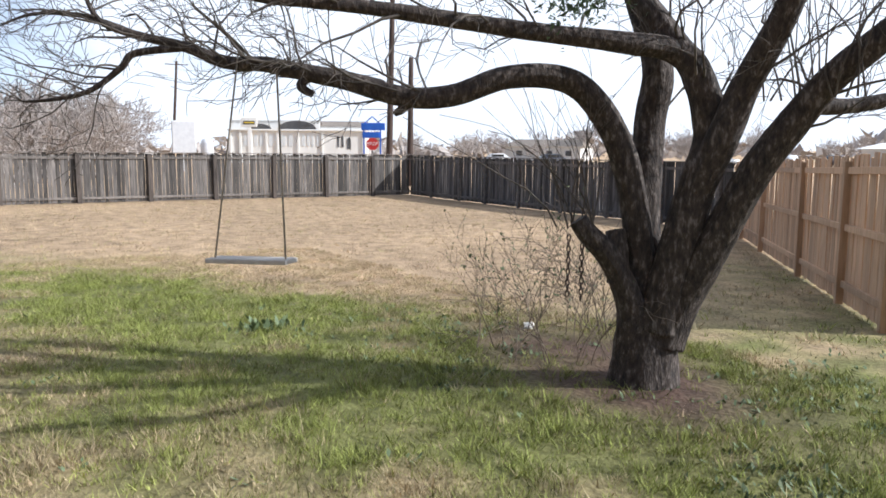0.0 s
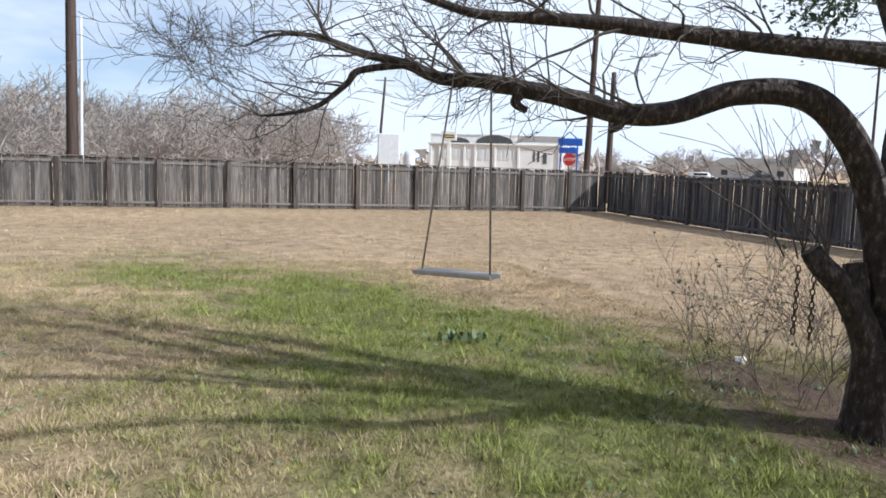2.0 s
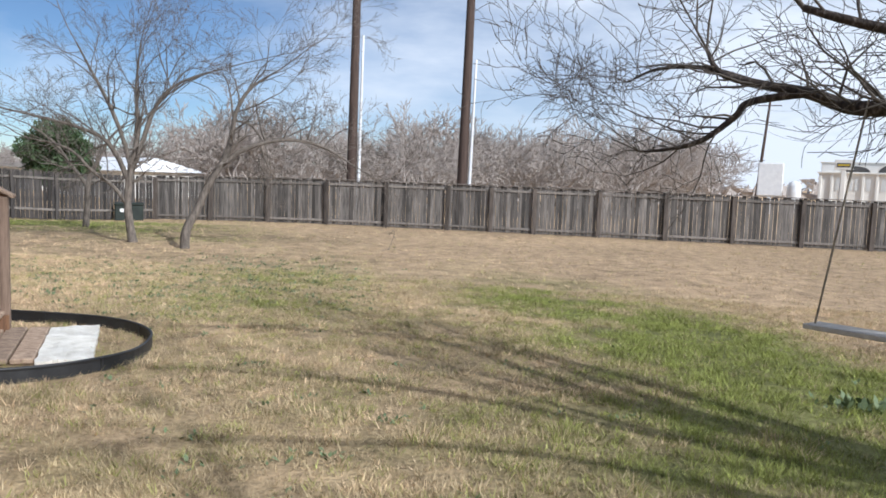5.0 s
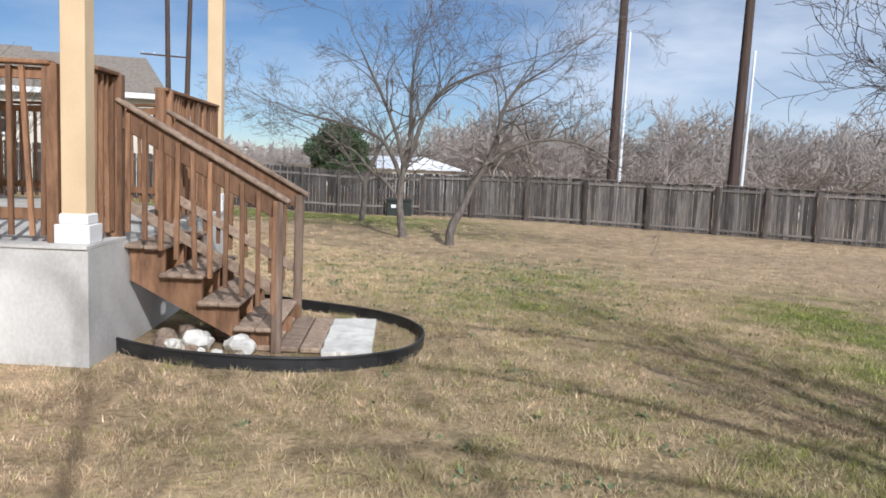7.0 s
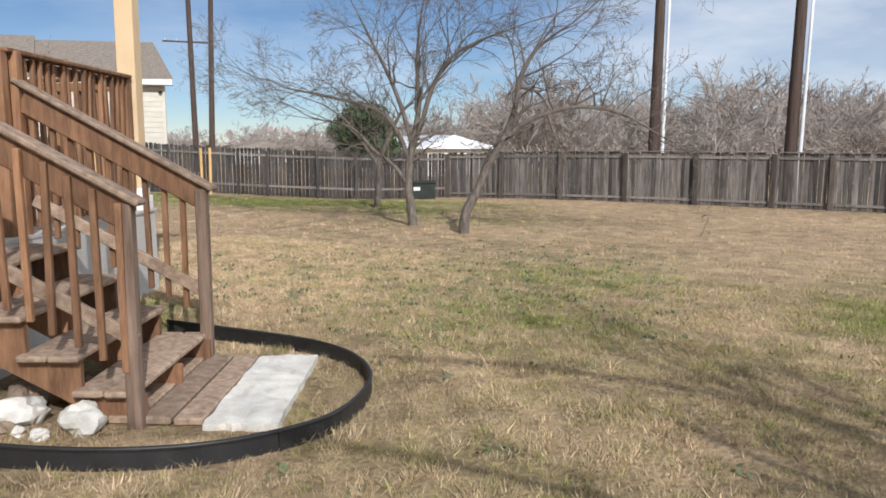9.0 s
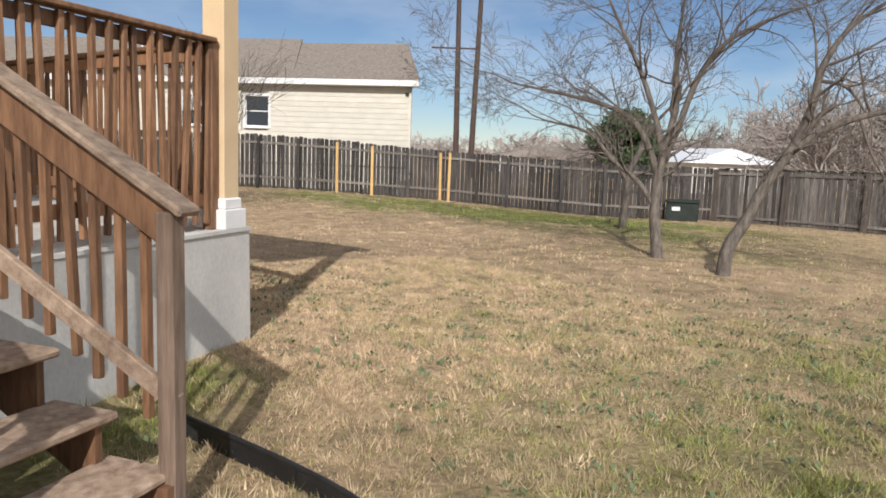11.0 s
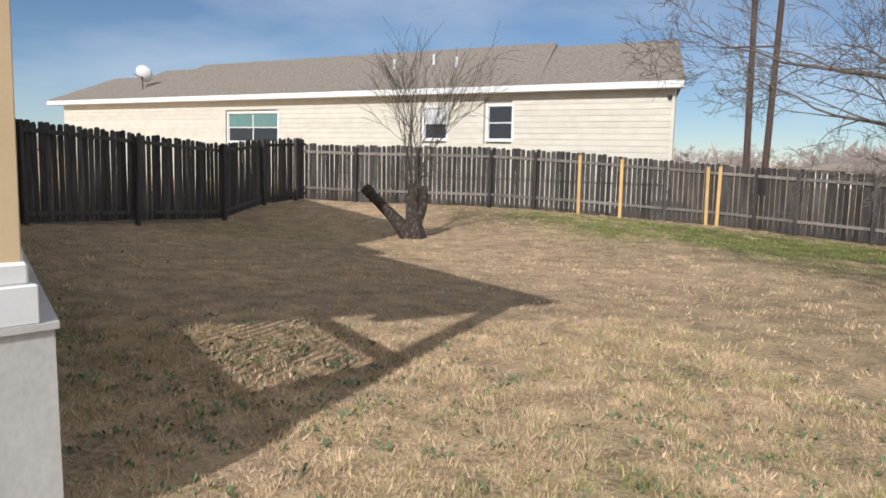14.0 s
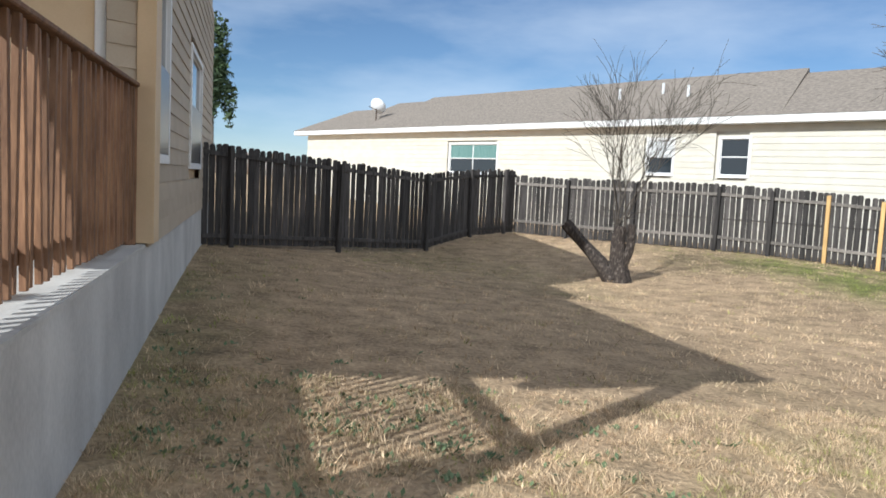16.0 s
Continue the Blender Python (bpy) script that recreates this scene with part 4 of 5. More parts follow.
        branches(rng, p, rng.normal(0, 0.3, 3) + np.array((-0.15 if k == 0 else 0, -0.1, 1)), rng.uniform(0.6, 1.0), 0.008, 1, 0.0, 0.5, 2, segs, 0.14)
    v, f = segment_arrays(segs, 4, 0.0022)
    tw = new("crown", array_mesh("crown", v, f, M_TWIG))
    tw.parent, tw.matrix_parent_inverse = t, t.matrix_world.inverted()
    tw["label"] = "fine bare twigs"
    # the sawn-off stem in front
    for pts, rad in (([(-3.06, 12.4, -0.1), (-3.03, 12.37, 0.2), (-3.0, 12.33, 0.5), (-3.06, 12.17, 0.85), (-3.15, 12.0, 1.06), (-3.19, 11.94, 1.16)], [0.15, 0.125, 0.105, 0.09, 0.075, 0.06]), ([(-3.05, 12.22, 0.68), (-3.07, 12.24, 0.9), (-3.12, 12.25, 1.07)], [0.075, 0.075, 0.07])):
        P, R = smooth_path(pts, rad, 6)
        part("sawn_stem", tube(bmesh.new(), P, R, 16, 0.22), M_BARK, t, "sawn-off stem with a flat grey top", smooth=False)
    # mistletoe
    n = 900
    c = np.array((-3.05, 11.75, 2.72)) + rng.normal(0, 1, (n, 3)) * np.array((0.13, 0.16, 0.12))
    d1, d2 = rng.normal(0, 0.014, (n, 3)), rng.normal(0, 0.014, (n, 3))
    v = np.stack([c - d1, c + d2, c + d1], 1).reshape(-1, 3)
    me = new("mistletoe_leaves", array_mesh("mistletoe_leaves", v, np.arange(3 * n).reshape(-1, 3), M_LEAF))
    me.parent, me.matrix_parent_inverse = t, t.matrix_world.inverted()
    me["label"] = "green mistletoe clump"
    return t


big_tree()


def chain(p, length, rng):
    c = thing("chain", "rusty steel chain hanging from the sawn-off stem", "chain", "chains", where=p)
    n = int(length / 0.042)
    for k in range(n):
        bm = bmesh.new()
        ring = [Vector((0.014 * math.cos(a), 0, 0.026 * math.sin(a))) for a in (2 * math.pi * i / 10 for i in range(11))]
        tube(bm, ring, [0.005] * 11, 5, cap=False)
        bmesh.ops.transform(bm, matrix=Matrix.Translation(p + Vector((rng.normal(0, 0.002), 0, -0.042 * k))) @ pose(0, 0, 0, 0, 0, 90 * (k % 2) + 30), verts=bm.verts)
        part("link", bm, M_METAL, c, smooth=True)


chain(Vector((-3.22, 11.88, 1.03)), 0.5, rng)
chain(Vector((-3.13, 11.93, 0.97)), 0.44, rng)


def swing():
    a, b = Vector((-4.93, 9.76, 0.815)), Vector((-4.42, 10.21, 0.83))
    s = thing("swing", "grey plank swing seat on two thin ropes", "swing", where=(a + b) / 2)
    part("seat", beam(bmesh.new(), a, b, 0.2, 0.035, 0.006), M_SEAT, s, "weathered grey plank seat")
    for p, q in ((a.lerp(b, 0.06), Vector((-4.86, 10.0, 2.36))), (a.lerp(b, 0.94), Vector((-4.6, 10.2, 2.34)))):
        n = Vector((0.65, -0.75, 0)) * 0.02
        P = [p + n, p.lerp(q, 0.5) + n, q + n, q + Vector((0, 0, 0.02)) - n * 2]
        part("rope", tube(bmesh.new(), P, [0.008] * 4, 6), M_ROPE, s, smooth=True)
    return s


swing()


def brush(name, label, c, n, h, spread, seed, leafy):
    """Thin dead stems from one place, with a few small leaves."""
    rng = np.random.default_rng(seed)
    t = thing(name, label, "shrub", where=(c[0], c[1], gz(*c)))
    segs = []
    for _ in range(n):
        p = (c[0] + rng.normal(0, spread), c[1] + rng.normal(0, spread))
        branches(rng, (*p, gz(*p) - 0.02), (rng.normal(0, 0.35), rng.normal(0, 0.35), 1), h * rng.uniform(0.5, 1.1), 0.006, 2, 0.0, 0.6, 2, segs, 0.18)
    v, f = segment_arrays(segs, 4, 0.002)
    st = new("brushwood", array_mesh("brushwood", v, f, M_BRUSH))
    st.parent, st.matrix_parent_inverse = t, t.matrix_world.inverted()
    if leafy:
        S = np.array(segs)
        pick = S[rng.integers(0, len(S), leafy), 3:6]
        d1, d2 = rng.normal(0, 0.012, (leafy, 3)), rng.normal(0, 0.012, (leafy, 3))
        v = np.stack([pick - d1, pick + d2, pick + d1], 1).reshape(-1, 3)
        lf = new("foliage", array_mesh("foliage", v, np.arange(3 * leafy).reshape(-1, 3), M_WEED))
        lf.parent, lf.matrix_parent_inverse = t, t.matrix_world.inverted()
    return t


brush("shrub", "thin dry brush with few leaves by the big tree", (-4.4, 13.0), 26, 0.85, 0.42, 31, 700)
brush("shrub", "thin dry stems growing beside the trunk", (-3.7, 12.5), 12, 0.8, 0.2, 32, 120)


def weed(c, r, n, seed, label="low clump of green broad-leaved weeds", lo=0.06, hi=0.15):
    rng = np.random.default_rng(seed)
    z = gz(*c)
    p = np.column_stack([c[0] + rng.normal(0, r, n), c[1] + rng.normal(0, r, n), np.full(n, z)])
    way = rng.normal(0, 1, (n, 3))
    way[:, 2] = np.abs(way[:, 2]) * 0.6 + 0.5
    way /= np.linalg.norm(way, axis=1)[:, None]
    ln = rng.uniform(lo, hi, n)[:, None]
    sd = np.cross(way, (0, 0, 1.0))
    sd *= 0.2 * ln / (np.linalg.norm(sd, axis=1)[:, None] + 1e-6)
    v = np.stack([p, p + way * ln * 0.55 + sd, p + way * ln, p + way * ln * 0.55 - sd], 1).reshape(-1, 3)
    return tagged(new("weed_clump", array_mesh("weed_clump", v, np.arange(4 * n).reshape(-1, 4), M_WEED)), label, "weed", "weed clumps")


weed((-6.25, 10.64), 0.14, 90, 1, "dark green leafy plant in the lawn")
weed((-1.2, 11.6), 0.22, 200, 2, lo=0.03, hi=0.075)


def small_weeds():
    """Scattered little broad-leaved weeds."""
    rng = np.random.default_rng(41)
    V = []
    for cx, cy, sx, sy, n in ((-9.8, 0.8, 2.0, 1.8, 330), (-12.5, 2.6, 1.6, 1.2, 160), (-10.5, 3.6, 1.4, 1.0, 120), (-9.0, -2.8, 0.8, 0.6, 70), (-8.2, -2.4, 0.9, 1.5, 60), (-6.9, -3.5, 0.5, 2.0, 40), (-4.9, 11.7, 1.0, 0.6, 60), (-2.2, 13.4, 0.5, 0.8, 60), (-5.0, 6.5, 3.0, 2.0, 70)):
        for _ in range(n):
            x, y = cx + rng.normal(0, sx), cy + rng.normal(0, sy)
            rel = Vector((x, y, 0)) - C0
            if rel.dot(N) < 0.1 and rel.dot(Vector((S.y, -S.x, 0))) < 0.1 or abs(rel.dot(D) - 3.25) < 1.0 and rel.dot(N) < 2.5:
                continue
            z = gz(x, y)
            for _ in range(rng.integers(5, 12)):
                p = np.array((x + rng.normal(0, 0.05), y + rng.normal(0, 0.05), z))
                w = rng.normal(0, 1, 3)
                w[2] = abs(w[2]) * 0.5 + 0.4
                w /= np.linalg.norm(w)
                ln = rng.uniform(0.03, 0.065)
                sd = np.cross(w, (0, 0, 1.0))
                sd *= 0.26 * ln / (np.linalg.norm(sd) + 1e-6)
                V.append((p, p + w * ln * 0.55 + sd, p + w * ln, p + w * ln * 0.55 - sd))
    V = np.array(V).reshape(-1, 3)
    tagged(new("small_weeds", array_mesh("small_weeds", V, np.arange(len(V)).reshape(-1, 4), M_WEED)), "scattered small green weeds in dry grass", "weeds", kind="stuff")


small_weeds()

# ---- yard trees ----
def yard_tree(label, foot, forks, seed, r0, depth=4, twig=0.003):
    """forks: (points, radii) of the main stems, which carry fine branching."""
    rng = np.random.default_rng(seed)
    t = thing("tree", label, "tree", "bare yard trees", where=foot)
    segs = []
    for i, (pts, rad, reach) in enumerate(forks):
        P, R = smooth_path(pts, rad, 5)
        part("trunk" if i == 0 else "limb", tube(bmesh.new(), P, R, 10, 0.12), M_TREE, t, smooth=True)
        for k in range(int(len(P) * (0.62 if i == 0 else 0.3)), len(P)):
            if rng.random() < 0.7:
                d = np.array(P[min(k + 1, len(P) - 1)] - P[k - 1])
                d /= np.linalg.norm(d) + 1e-9
                branches(rng, P[k], d * 0.5 + rng.normal(0, 0.55, 3) + np.array((0, 0, 0.3)), reach * rng.uniform(0.5, 1.0), R[k] * 0.5, depth - 2, 0.0, 0.65, 2, segs, 0.17)
        branches(rng, P[-1], np.array(P[-1] - P[-3]), reach * 1.2, R[-1], depth - 1, 0.0, 0.65, 2, segs, 0.15)
    v, f = segment_arrays(segs, 4, twig)
    c = new("crown", array_mesh("crown", v, f, M_TREE))
    c.parent, c.matrix_parent_inverse = t, t.matrix_world.inverted()
    c["label"] = "bare grey crown of fine twigs"
    return t


def up_path(foot, offs):
    return [(foot[0] + a, foot[1] + b, foot[2] + c) for a, b, c in offs]


RX, RY = -0.5, 0.87   # across the view towards the back of the yard
f1 = (-17.0, -2.45, gz(-17.0, -2.45) - 0.05)


def across(foot, offs):
    """Offsets as (across, up)."""
    return [(foot[0] + RX * a, foot[1] + RY * a, foot[2] + c) for a, c in offs]


yard_tree("bare spreading tree with a pale grey trunk", f1, [
    (across(f1, [(0.02, 0), (-0.05, 0.5), (-0.1, 1.0), (-0.06, 1.6), (0.0, 2.0)]), [0.13, 0.1, 0.09, 0.085, 0.08], 1.0),
    (across(f1, [(-0.06, 1.5), (-0.3, 2.1), (-0.6, 2.55), (-1.1, 2.8), (-1.9, 3.0), (-2.9, 3.2)]), [0.07, 0.06, 0.05, 0.042, 0.03, 0.015], 1.2),
    (across(f1, [(-0.02, 1.8), (0.2, 2.4), (0.45, 3.2), (0.8, 3.8), (1.4, 4.2), (2.2, 4.5)]), [0.07, 0.06, 0.05, 0.04, 0.03, 0.015], 1.5),
    (across(f1, [(-0.02, 1.9), (-0.2, 2.6), (-0.5, 3.4), (-0.9, 4.2), (-1.2, 4.8)]), [0.06, 0.05, 0.045, 0.03, 0.015], 1.5),
    (across(f1, [(0.0, 1.95), (0.15, 2.8), (0.1, 3.8), (0.2, 4.9)]), [0.06, 0.05, 0.035, 0.015], 1.4),
    (across(f1, [(-0.1, 0.95), (-0.4, 1.4), (-0.9, 1.8), (-1.4, 2.3), (-2.2, 2.5)]), [0.05, 0.045, 0.04, 0.03, 0.015], 1.0),
], 51, 0.13, 5)
f2 = (-16.2, -0.65, gz(-16.2, -0.65) - 0.05)
yard_tree("bare leaning tree with a long side limb", f2, [
    (across(f2, [(0, 0), (0.05, 0.5), (0.3, 1.0), (0.5, 1.5), (0.85, 2.1)]), [0.12, 0.1, 0.085, 0.08, 0.07], 0.7),
    (across(f2, [(0.8, 2.0), (1.05, 2.7), (1.15, 3.3), (1.5, 3.9), (2.2, 4.4)]), [0.065, 0.055, 0.05, 0.035, 0.015], 1.4),
    (across(f2, [(0.8, 2.0), (1.3, 2.4), (2.0, 2.65), (2.7, 2.7), (3.4, 2.5), (4.1, 2.1)]), [0.06, 0.055, 0.045, 0.04, 0.025, 0.012], 1.1),
    (across(f2, [(1.1, 3.1), (1.5, 3.0), (1.8, 2.6)]), [0.03, 0.025, 0.012], 0.6),
], 52, 0.12, 5)
f4 = (4.6, 10.9, gz(4.6, 10.9) - 0.05)
yard_tree("tall bare tree standing behind the walker", f4, [
    (across(f4, [(0, 0), (0.1, 1.2), (0.0, 2.4), (-0.1, 3.4)]), [0.2, 0.16, 0.14, 0.12], 1.0),
    (across(f4, [(-0.1, 3.2), (-0.8, 4.4), (-1.3, 5.6), (-1.7, 7.0)]), [0.1, 0.08, 0.06, 0.03], 1.6),
    (across(f4, [(-0.1, 3.3), (0.5, 4.6), (0.9, 6.0), (1.0, 7.6)]), [0.1, 0.08, 0.06, 0.03], 1.6),
    (across(f4, [(0.0, 2.6), (1.4, 3.8), (2.6, 5.2), (3.2, 6.4)]), [0.09, 0.07, 0.05, 0.03], 1.5),
    (across(f4, [(0.0, 2.8), (-1.6, 3.8), (-3.0, 4.8), (-4.0, 6.0)]), [0.09, 0.07, 0.05, 0.03], 1.5),
], 54, 0.2)
f3 = (-21.6, -6.75, gz(-21.6, -6.75) - 0.05)
yard_tree("slim bare tree by the back fence", f3, [
    (across(f3, [(0, 0), (0.05, 0.7), (0.1, 1.5), (0.4, 2.2)]), [0.11, 0.09, 0.08, 0.06], 1.2),
    (across(f3, [(0.08, 1.3), (-0.4, 2.0), (-0.9, 2.7), (-1.6, 3.2)]), [0.06, 0.05, 0.035, 0.015], 1.3),
], 53, 0.11)


def stump_tree():
    x, y = -12.8, -13.4
    z = gz(x, y)
    rng = np.random.default_rng(61)
    t = thing("tree_stump", "dark sawn tree stump with thin shoots growing from it", "tree stump", where=(x, y, z))
    ax = Vector((-0.94, 0.3, 0))
    o = Vector((x, y, z))
    up = Vector((0, 0, 1))
    for pts, rad in (([(0.25, -0.1), (0.2, 0.3), (0.16, 0.8), (0.2, 1.15)], [0.26, 0.18, 0.14, 0.11]), ([(0.1, 0.05), (-0.2, 0.4), (-0.6, 0.8), (-0.95, 1.15)], [0.19, 0.14, 0.115, 0.105]), ([(0.2, 0.3), (0.4, 0.7), (0.42, 1.2)], [0.14, 0.1, 0.08])):
        P, R = smooth_path([o + ax * a + up * b for a, b in pts], rad, 5)
        part("sawn_stem", tube(bmesh.new(), P, R, 12, 0.25), M_BARK, t)
    segs = []
    for k in range(9):
        p = o + ax * (0.2 + rng.normal(0, 0.12)) + up * rng.uniform(0.9, 1.2)
        lean = ax * (0.1 + rng.normal(0, 0.45)) + up * rng.uniform(0.9, 1.5)
        branches(rng, p, tuple(lean), rng.uniform(1.1, 2.1), 0.016, 2, 0.0, 0.5, 3, segs, 0.14)
    for k in range(7):
        p = o + ax * (0.2 + rng.normal(0, 0.1)) + up * rng.uniform(0.95, 1.7)
        lean = ax * rng.choice((-1, 1)) * rng.uniform(0.7, 1.2) + up * rng.uniform(0.1, 0.7) + Vector((0, 0.5 * rng.normal(), 0))
        branches(rng, p, tuple(lean), rng.uniform(0.6, 1.1), 0.008, 1, 0.0, 0.6, 3, segs, 0.16)
    v, f = segment_arrays(segs, 4, 0.0035)
    c = new("regrowth", array_mesh("regrowth", v, f, M_TWIG))
    c.parent, c.matrix_parent_inverse = t, t.matrix_world.inverted()
    c["label"] = "thin upright bare shoots"


stump_tree()


# ---- landing at the foot of the steps ----
def edging():
    e = thing("garden_edging", "black plastic edging strip curving round the foot of the steps", "edging", where=(-5.55, 4.32, 0.02))
    P = [Vector((x, y, 0)) for x, y in ((-4.06, 2.32), (-4.07, 2.86), (-4.27, 3.4), (-4.6, 3.88), (-5.0, 4.18), (-5.55, 4.32), (-6.15, 4.15), (-6.52, 3.88), (-6.77, 3.5), (-6.86, 3.05), (-6.8, 2.55), (-6.66, 2.0), (-6.56, 1.65))]
    Q, _ = smooth_path(P, [0] * len(P), 6)
    bm = bmesh.new()
    rows = []
    for i, p in enumerate(Q):
        d = (Q[min(i + 1, len(Q) - 1)] - Q[max(i - 1, 0)]).normalized()
        n = Vector((d.y, -d.x, 0)) * 0.008
        z = gz(p.x, p.y)
        rows.append([bm.verts.new((*(p + s * n).xy, z + h)) for s, h in ((-1, -0.03), (-1, 0.1), (-1.6, 0.115), (1.6, 0.115), (1, 0.1), (1, -0.03))])
    for a, b in zip(rows, rows[1:]):
        for k in range(5):
            bm.faces.new((a[k], a[k + 1], b[k + 1], b[k]))
    bmesh.ops.recalc_face_normals(bm, faces=bm.faces)
    part("strip", bm, M_PLASTIC, e, smooth=False)
    part("top_bead", tube(bmesh.new(), [Vector((q.x, q.y, gz(q.x, q.y) + 0.118)) for q in Q], [0.014] * len(Q), 8), M_PLASTIC, e, "rounded top bead", smooth=True)
    for k in (8, 26, 44, 60):
        q = Q[k]
        part("stake", box((0.03, 0.03, 0.16), Matrix.Translation((q.x, q.y, gz(q.x, q.y) + 0.04))), M_PLASTIC, e)


edging()
o = C0 + D * 3.22 + N * 1.2
for k in range(3):
    p = o + N * (0.02 + 0.2 * k)
    bm = beam(bmesh.new(), Vector((*(p - D * 0.72).xy, gz(p.x, p.y) + 0.03)), Vector((*(p + D * 0.72).xy, gz(p.x, p.y) + 0.035)), 0.185, 0.05, 0.01)
    tagged(part("landing_board", bm, M_STEP, None), "weathered grey board lying at the foot of the steps", "board", "landing boards")


def slab(c, rng):
    bm = bmesh.new()
    n, m = 10, 22
    grid = [[bm.verts.new(Vector((c.x, c.y, gz(c.x, c.y) + 0.045 + 0.012 * rng.random())) + N * ((i / n - 0.5) * (0.44 + 0.03 * rng.random())) + D * ((j / m - 0.5) * (1.5 + 0.06 * rng.random()))) for j in range(m + 1)] for i in range(n + 1)]
    for i in range(n):
        for j in range(m):
            bm.faces.new((grid[i][j], grid[i][j + 1], grid[i + 1][j + 1], grid[i + 1][j]))
    bmesh.ops.recalc_face_normals(bm, faces=bm.faces)
    ex = bmesh.ops.extrude_face_region(bm, geom=bm.faces[:])
    bmesh.ops.translate(bm, vec=(0, 0, -0.06), verts=[v for v in ex["geom"] if isinstance(v, bmesh.types.BMVert)])
    bmesh.ops.recalc_face_normals(bm, faces=bm.faces)
    return tagged(part("stone_slab", bm, M_STONE, None, smooth=False), "rough white limestone slab at the foot of the steps", "slab")


slab(o + N * 0.75, rng)


def rock(c, size, mat, label, seed):
    r = np.random.default_rng(seed)
    bm = bmesh.new()
    bmesh.ops.create_icosphere(bm, subdivisions=3, radius=1.0)
    off = Vector(r.uniform(0, 50, 3))
    for v in bm.verts:
        v.co *= 1 + 0.5 * noise.noise(v.co * 1.3 + off) + 0.16 * noise.noise(v.co * 4.0 + off)
        v.co = Vector((v.co.x * size[0], v.co.y * size[1], v.co.z * size[2]))
    bmesh.ops.transform(bm, matrix=Matrix.Translation((c[0], c[1], gz(*c) + size[2] * 0.6)) @ pose(0, 0, 0, 0, 0, r.uniform(0, 360)), verts=bm.verts)
    return tagged(part("rock", bm, mat, None), label, "rock", "rocks under the steps")


for k, (u, v, sz) in enumerate(((3.98, 0.62, 0.13), (4.02, 1.02, 0.12), (4.02, 0.42, 0.075), (4.2, 0.85, 0.045), (4.15, 0.7, 0.04), (3.75, 1.1, 0.07))):
    p = C0 + D * u + N * v
    rock((p.x, p.y), (sz * 1.2, sz, sz * 0.85), M_STONE, "pale limestone rock beneath the steps", 70 + k)
for k, (u, v, sz) in enumerate(((3.95, 0.35, 0.11), (3.7, 0.5, 0.12), (3.5, 0.8, 0.11), (4.1, 0.62, 0.06), (4.2, 0.35, 0.06))):
    p = C0 + D * u + N * v
    rock((p.x, p.y), (sz * 1.2, sz, sz * 0.85), M_ROCK, "brown rock beneath the steps", 80 + k)
rock((-5.0, 13.0), (0.06, 0.05, 0.04), M_STONE, "small pale rock under the tree", 90)

# ---- utility things ----
ub = thing("utility_box", "low dark green steel utility box with a white label", "utility box", where=(-27.7, -8.9, gz(-27.7, -8.9)))
UB = ub.matrix_world @ pose(0, 0, 0, 0, 0, 32)
part("cabinet", box((0.75, 1.05, 0.62), UB @ pose(0, 0, 0.31), 0.03), M_GREENBOX, ub)
part("lid", box((0.8, 1.1, 0.1), UB @ pose(0, 0, 0.66), 0.03), M_GREENBOX, ub)
part("label_plate", box((0.01, 0.26, 0.13), UB @ pose(0.38, -0.2, 0.42), 0), M_WHITE, ub, "white label")


def pole(x, y, h, r, lean=(0, 0), arm=0.0, arm_yaw=0.0, label="tall dark wooden utility pole", conduit=None):
    t = thing("utility_pole", label, "utility pole", "utility poles", where=(x, y, gz(x, y)))
    z = gz(x, y)
    P = [Vector((x + lean[0] * k / 8, y + lean[1] * k / 8, z - 0.3 + (h + 0.3) * k / 8)) for k in range(9)]
    part("shaft", tube(bmesh.new(), P, [r * (1 - 0.35 * k / 8) for k in range(9)], 14), M_POLE, t, smooth=True)
    if arm:
        c, s = math.cos(radians(arm_yaw)), math.sin(radians(arm_yaw))
        p = Vector((x + lean[0], y + lean[1], z + h - 0.5 if arm > 0 else z + 10.0))
        w = abs(arm)
        part("crossarm", beam(bmesh.new(), p - Vector((c, s, 0)) * w, p + Vector((c, s, 0)) * w, 0.1, 0.12), M_POLE, t)
        for k in (-0.9, -0.45, 0.45, 0.9):
            part("insulator", box((0.08, 0.08, 0.16), Matrix.Translation(p + Vector((c, s, 0)) * (w * k) + Vector((0, 0, 0.14))), 0.02), M_PIPE, t)
    if conduit:
        q = [Vector((x + conduit[0] + lean[0] * k / 8, y + conduit[1] + lean[1] * k / 8, z + conduit[2] * k / 6)) for k in range(7)]
        part("conduit", tube(bmesh.new(), q, [0.085 * (1 - 0.07 * k) for k in range(7)], 8), M_PIPE, t, "white conduit pipe", smooth=True)
    return t


pole(-33.0, -1.25, 14.0, 0.24, (0.0, 0.12), conduit=(0.1, 0.36, 8.2))
pole(-33.0, 3.78, 14.0, 0.24, (0.0, 0.2), conduit=(0.1, 0.33, 7.2))
pole(-38.4, 29.9, 13.0, 0.2, (0.15, 0.3))
pole(-35.2, 29.45, 6.9, 0.19, (0.05, 0.06), label="short dark wooden pole beside the road")
pole(-115.6, 36.5, 14.5, 0.25, (0.3, 1.0), arm=1.6, arm_yaw=80, label="distant wooden utility pole with a crossarm")
pole(-44.6, -40.5, 20.0, 0.24, (0.2, -0.2), arm=-1.9, arm_yaw=140)
pole(-45.4, -39.7, 20.0, 0.24, (-0.5, 0.25))
pole(-60.0, 75.0, 13.0, 0.17, (0, 0), arm=1.4, arm_yaw=40, label="distant wooden utility pole with a crossarm")


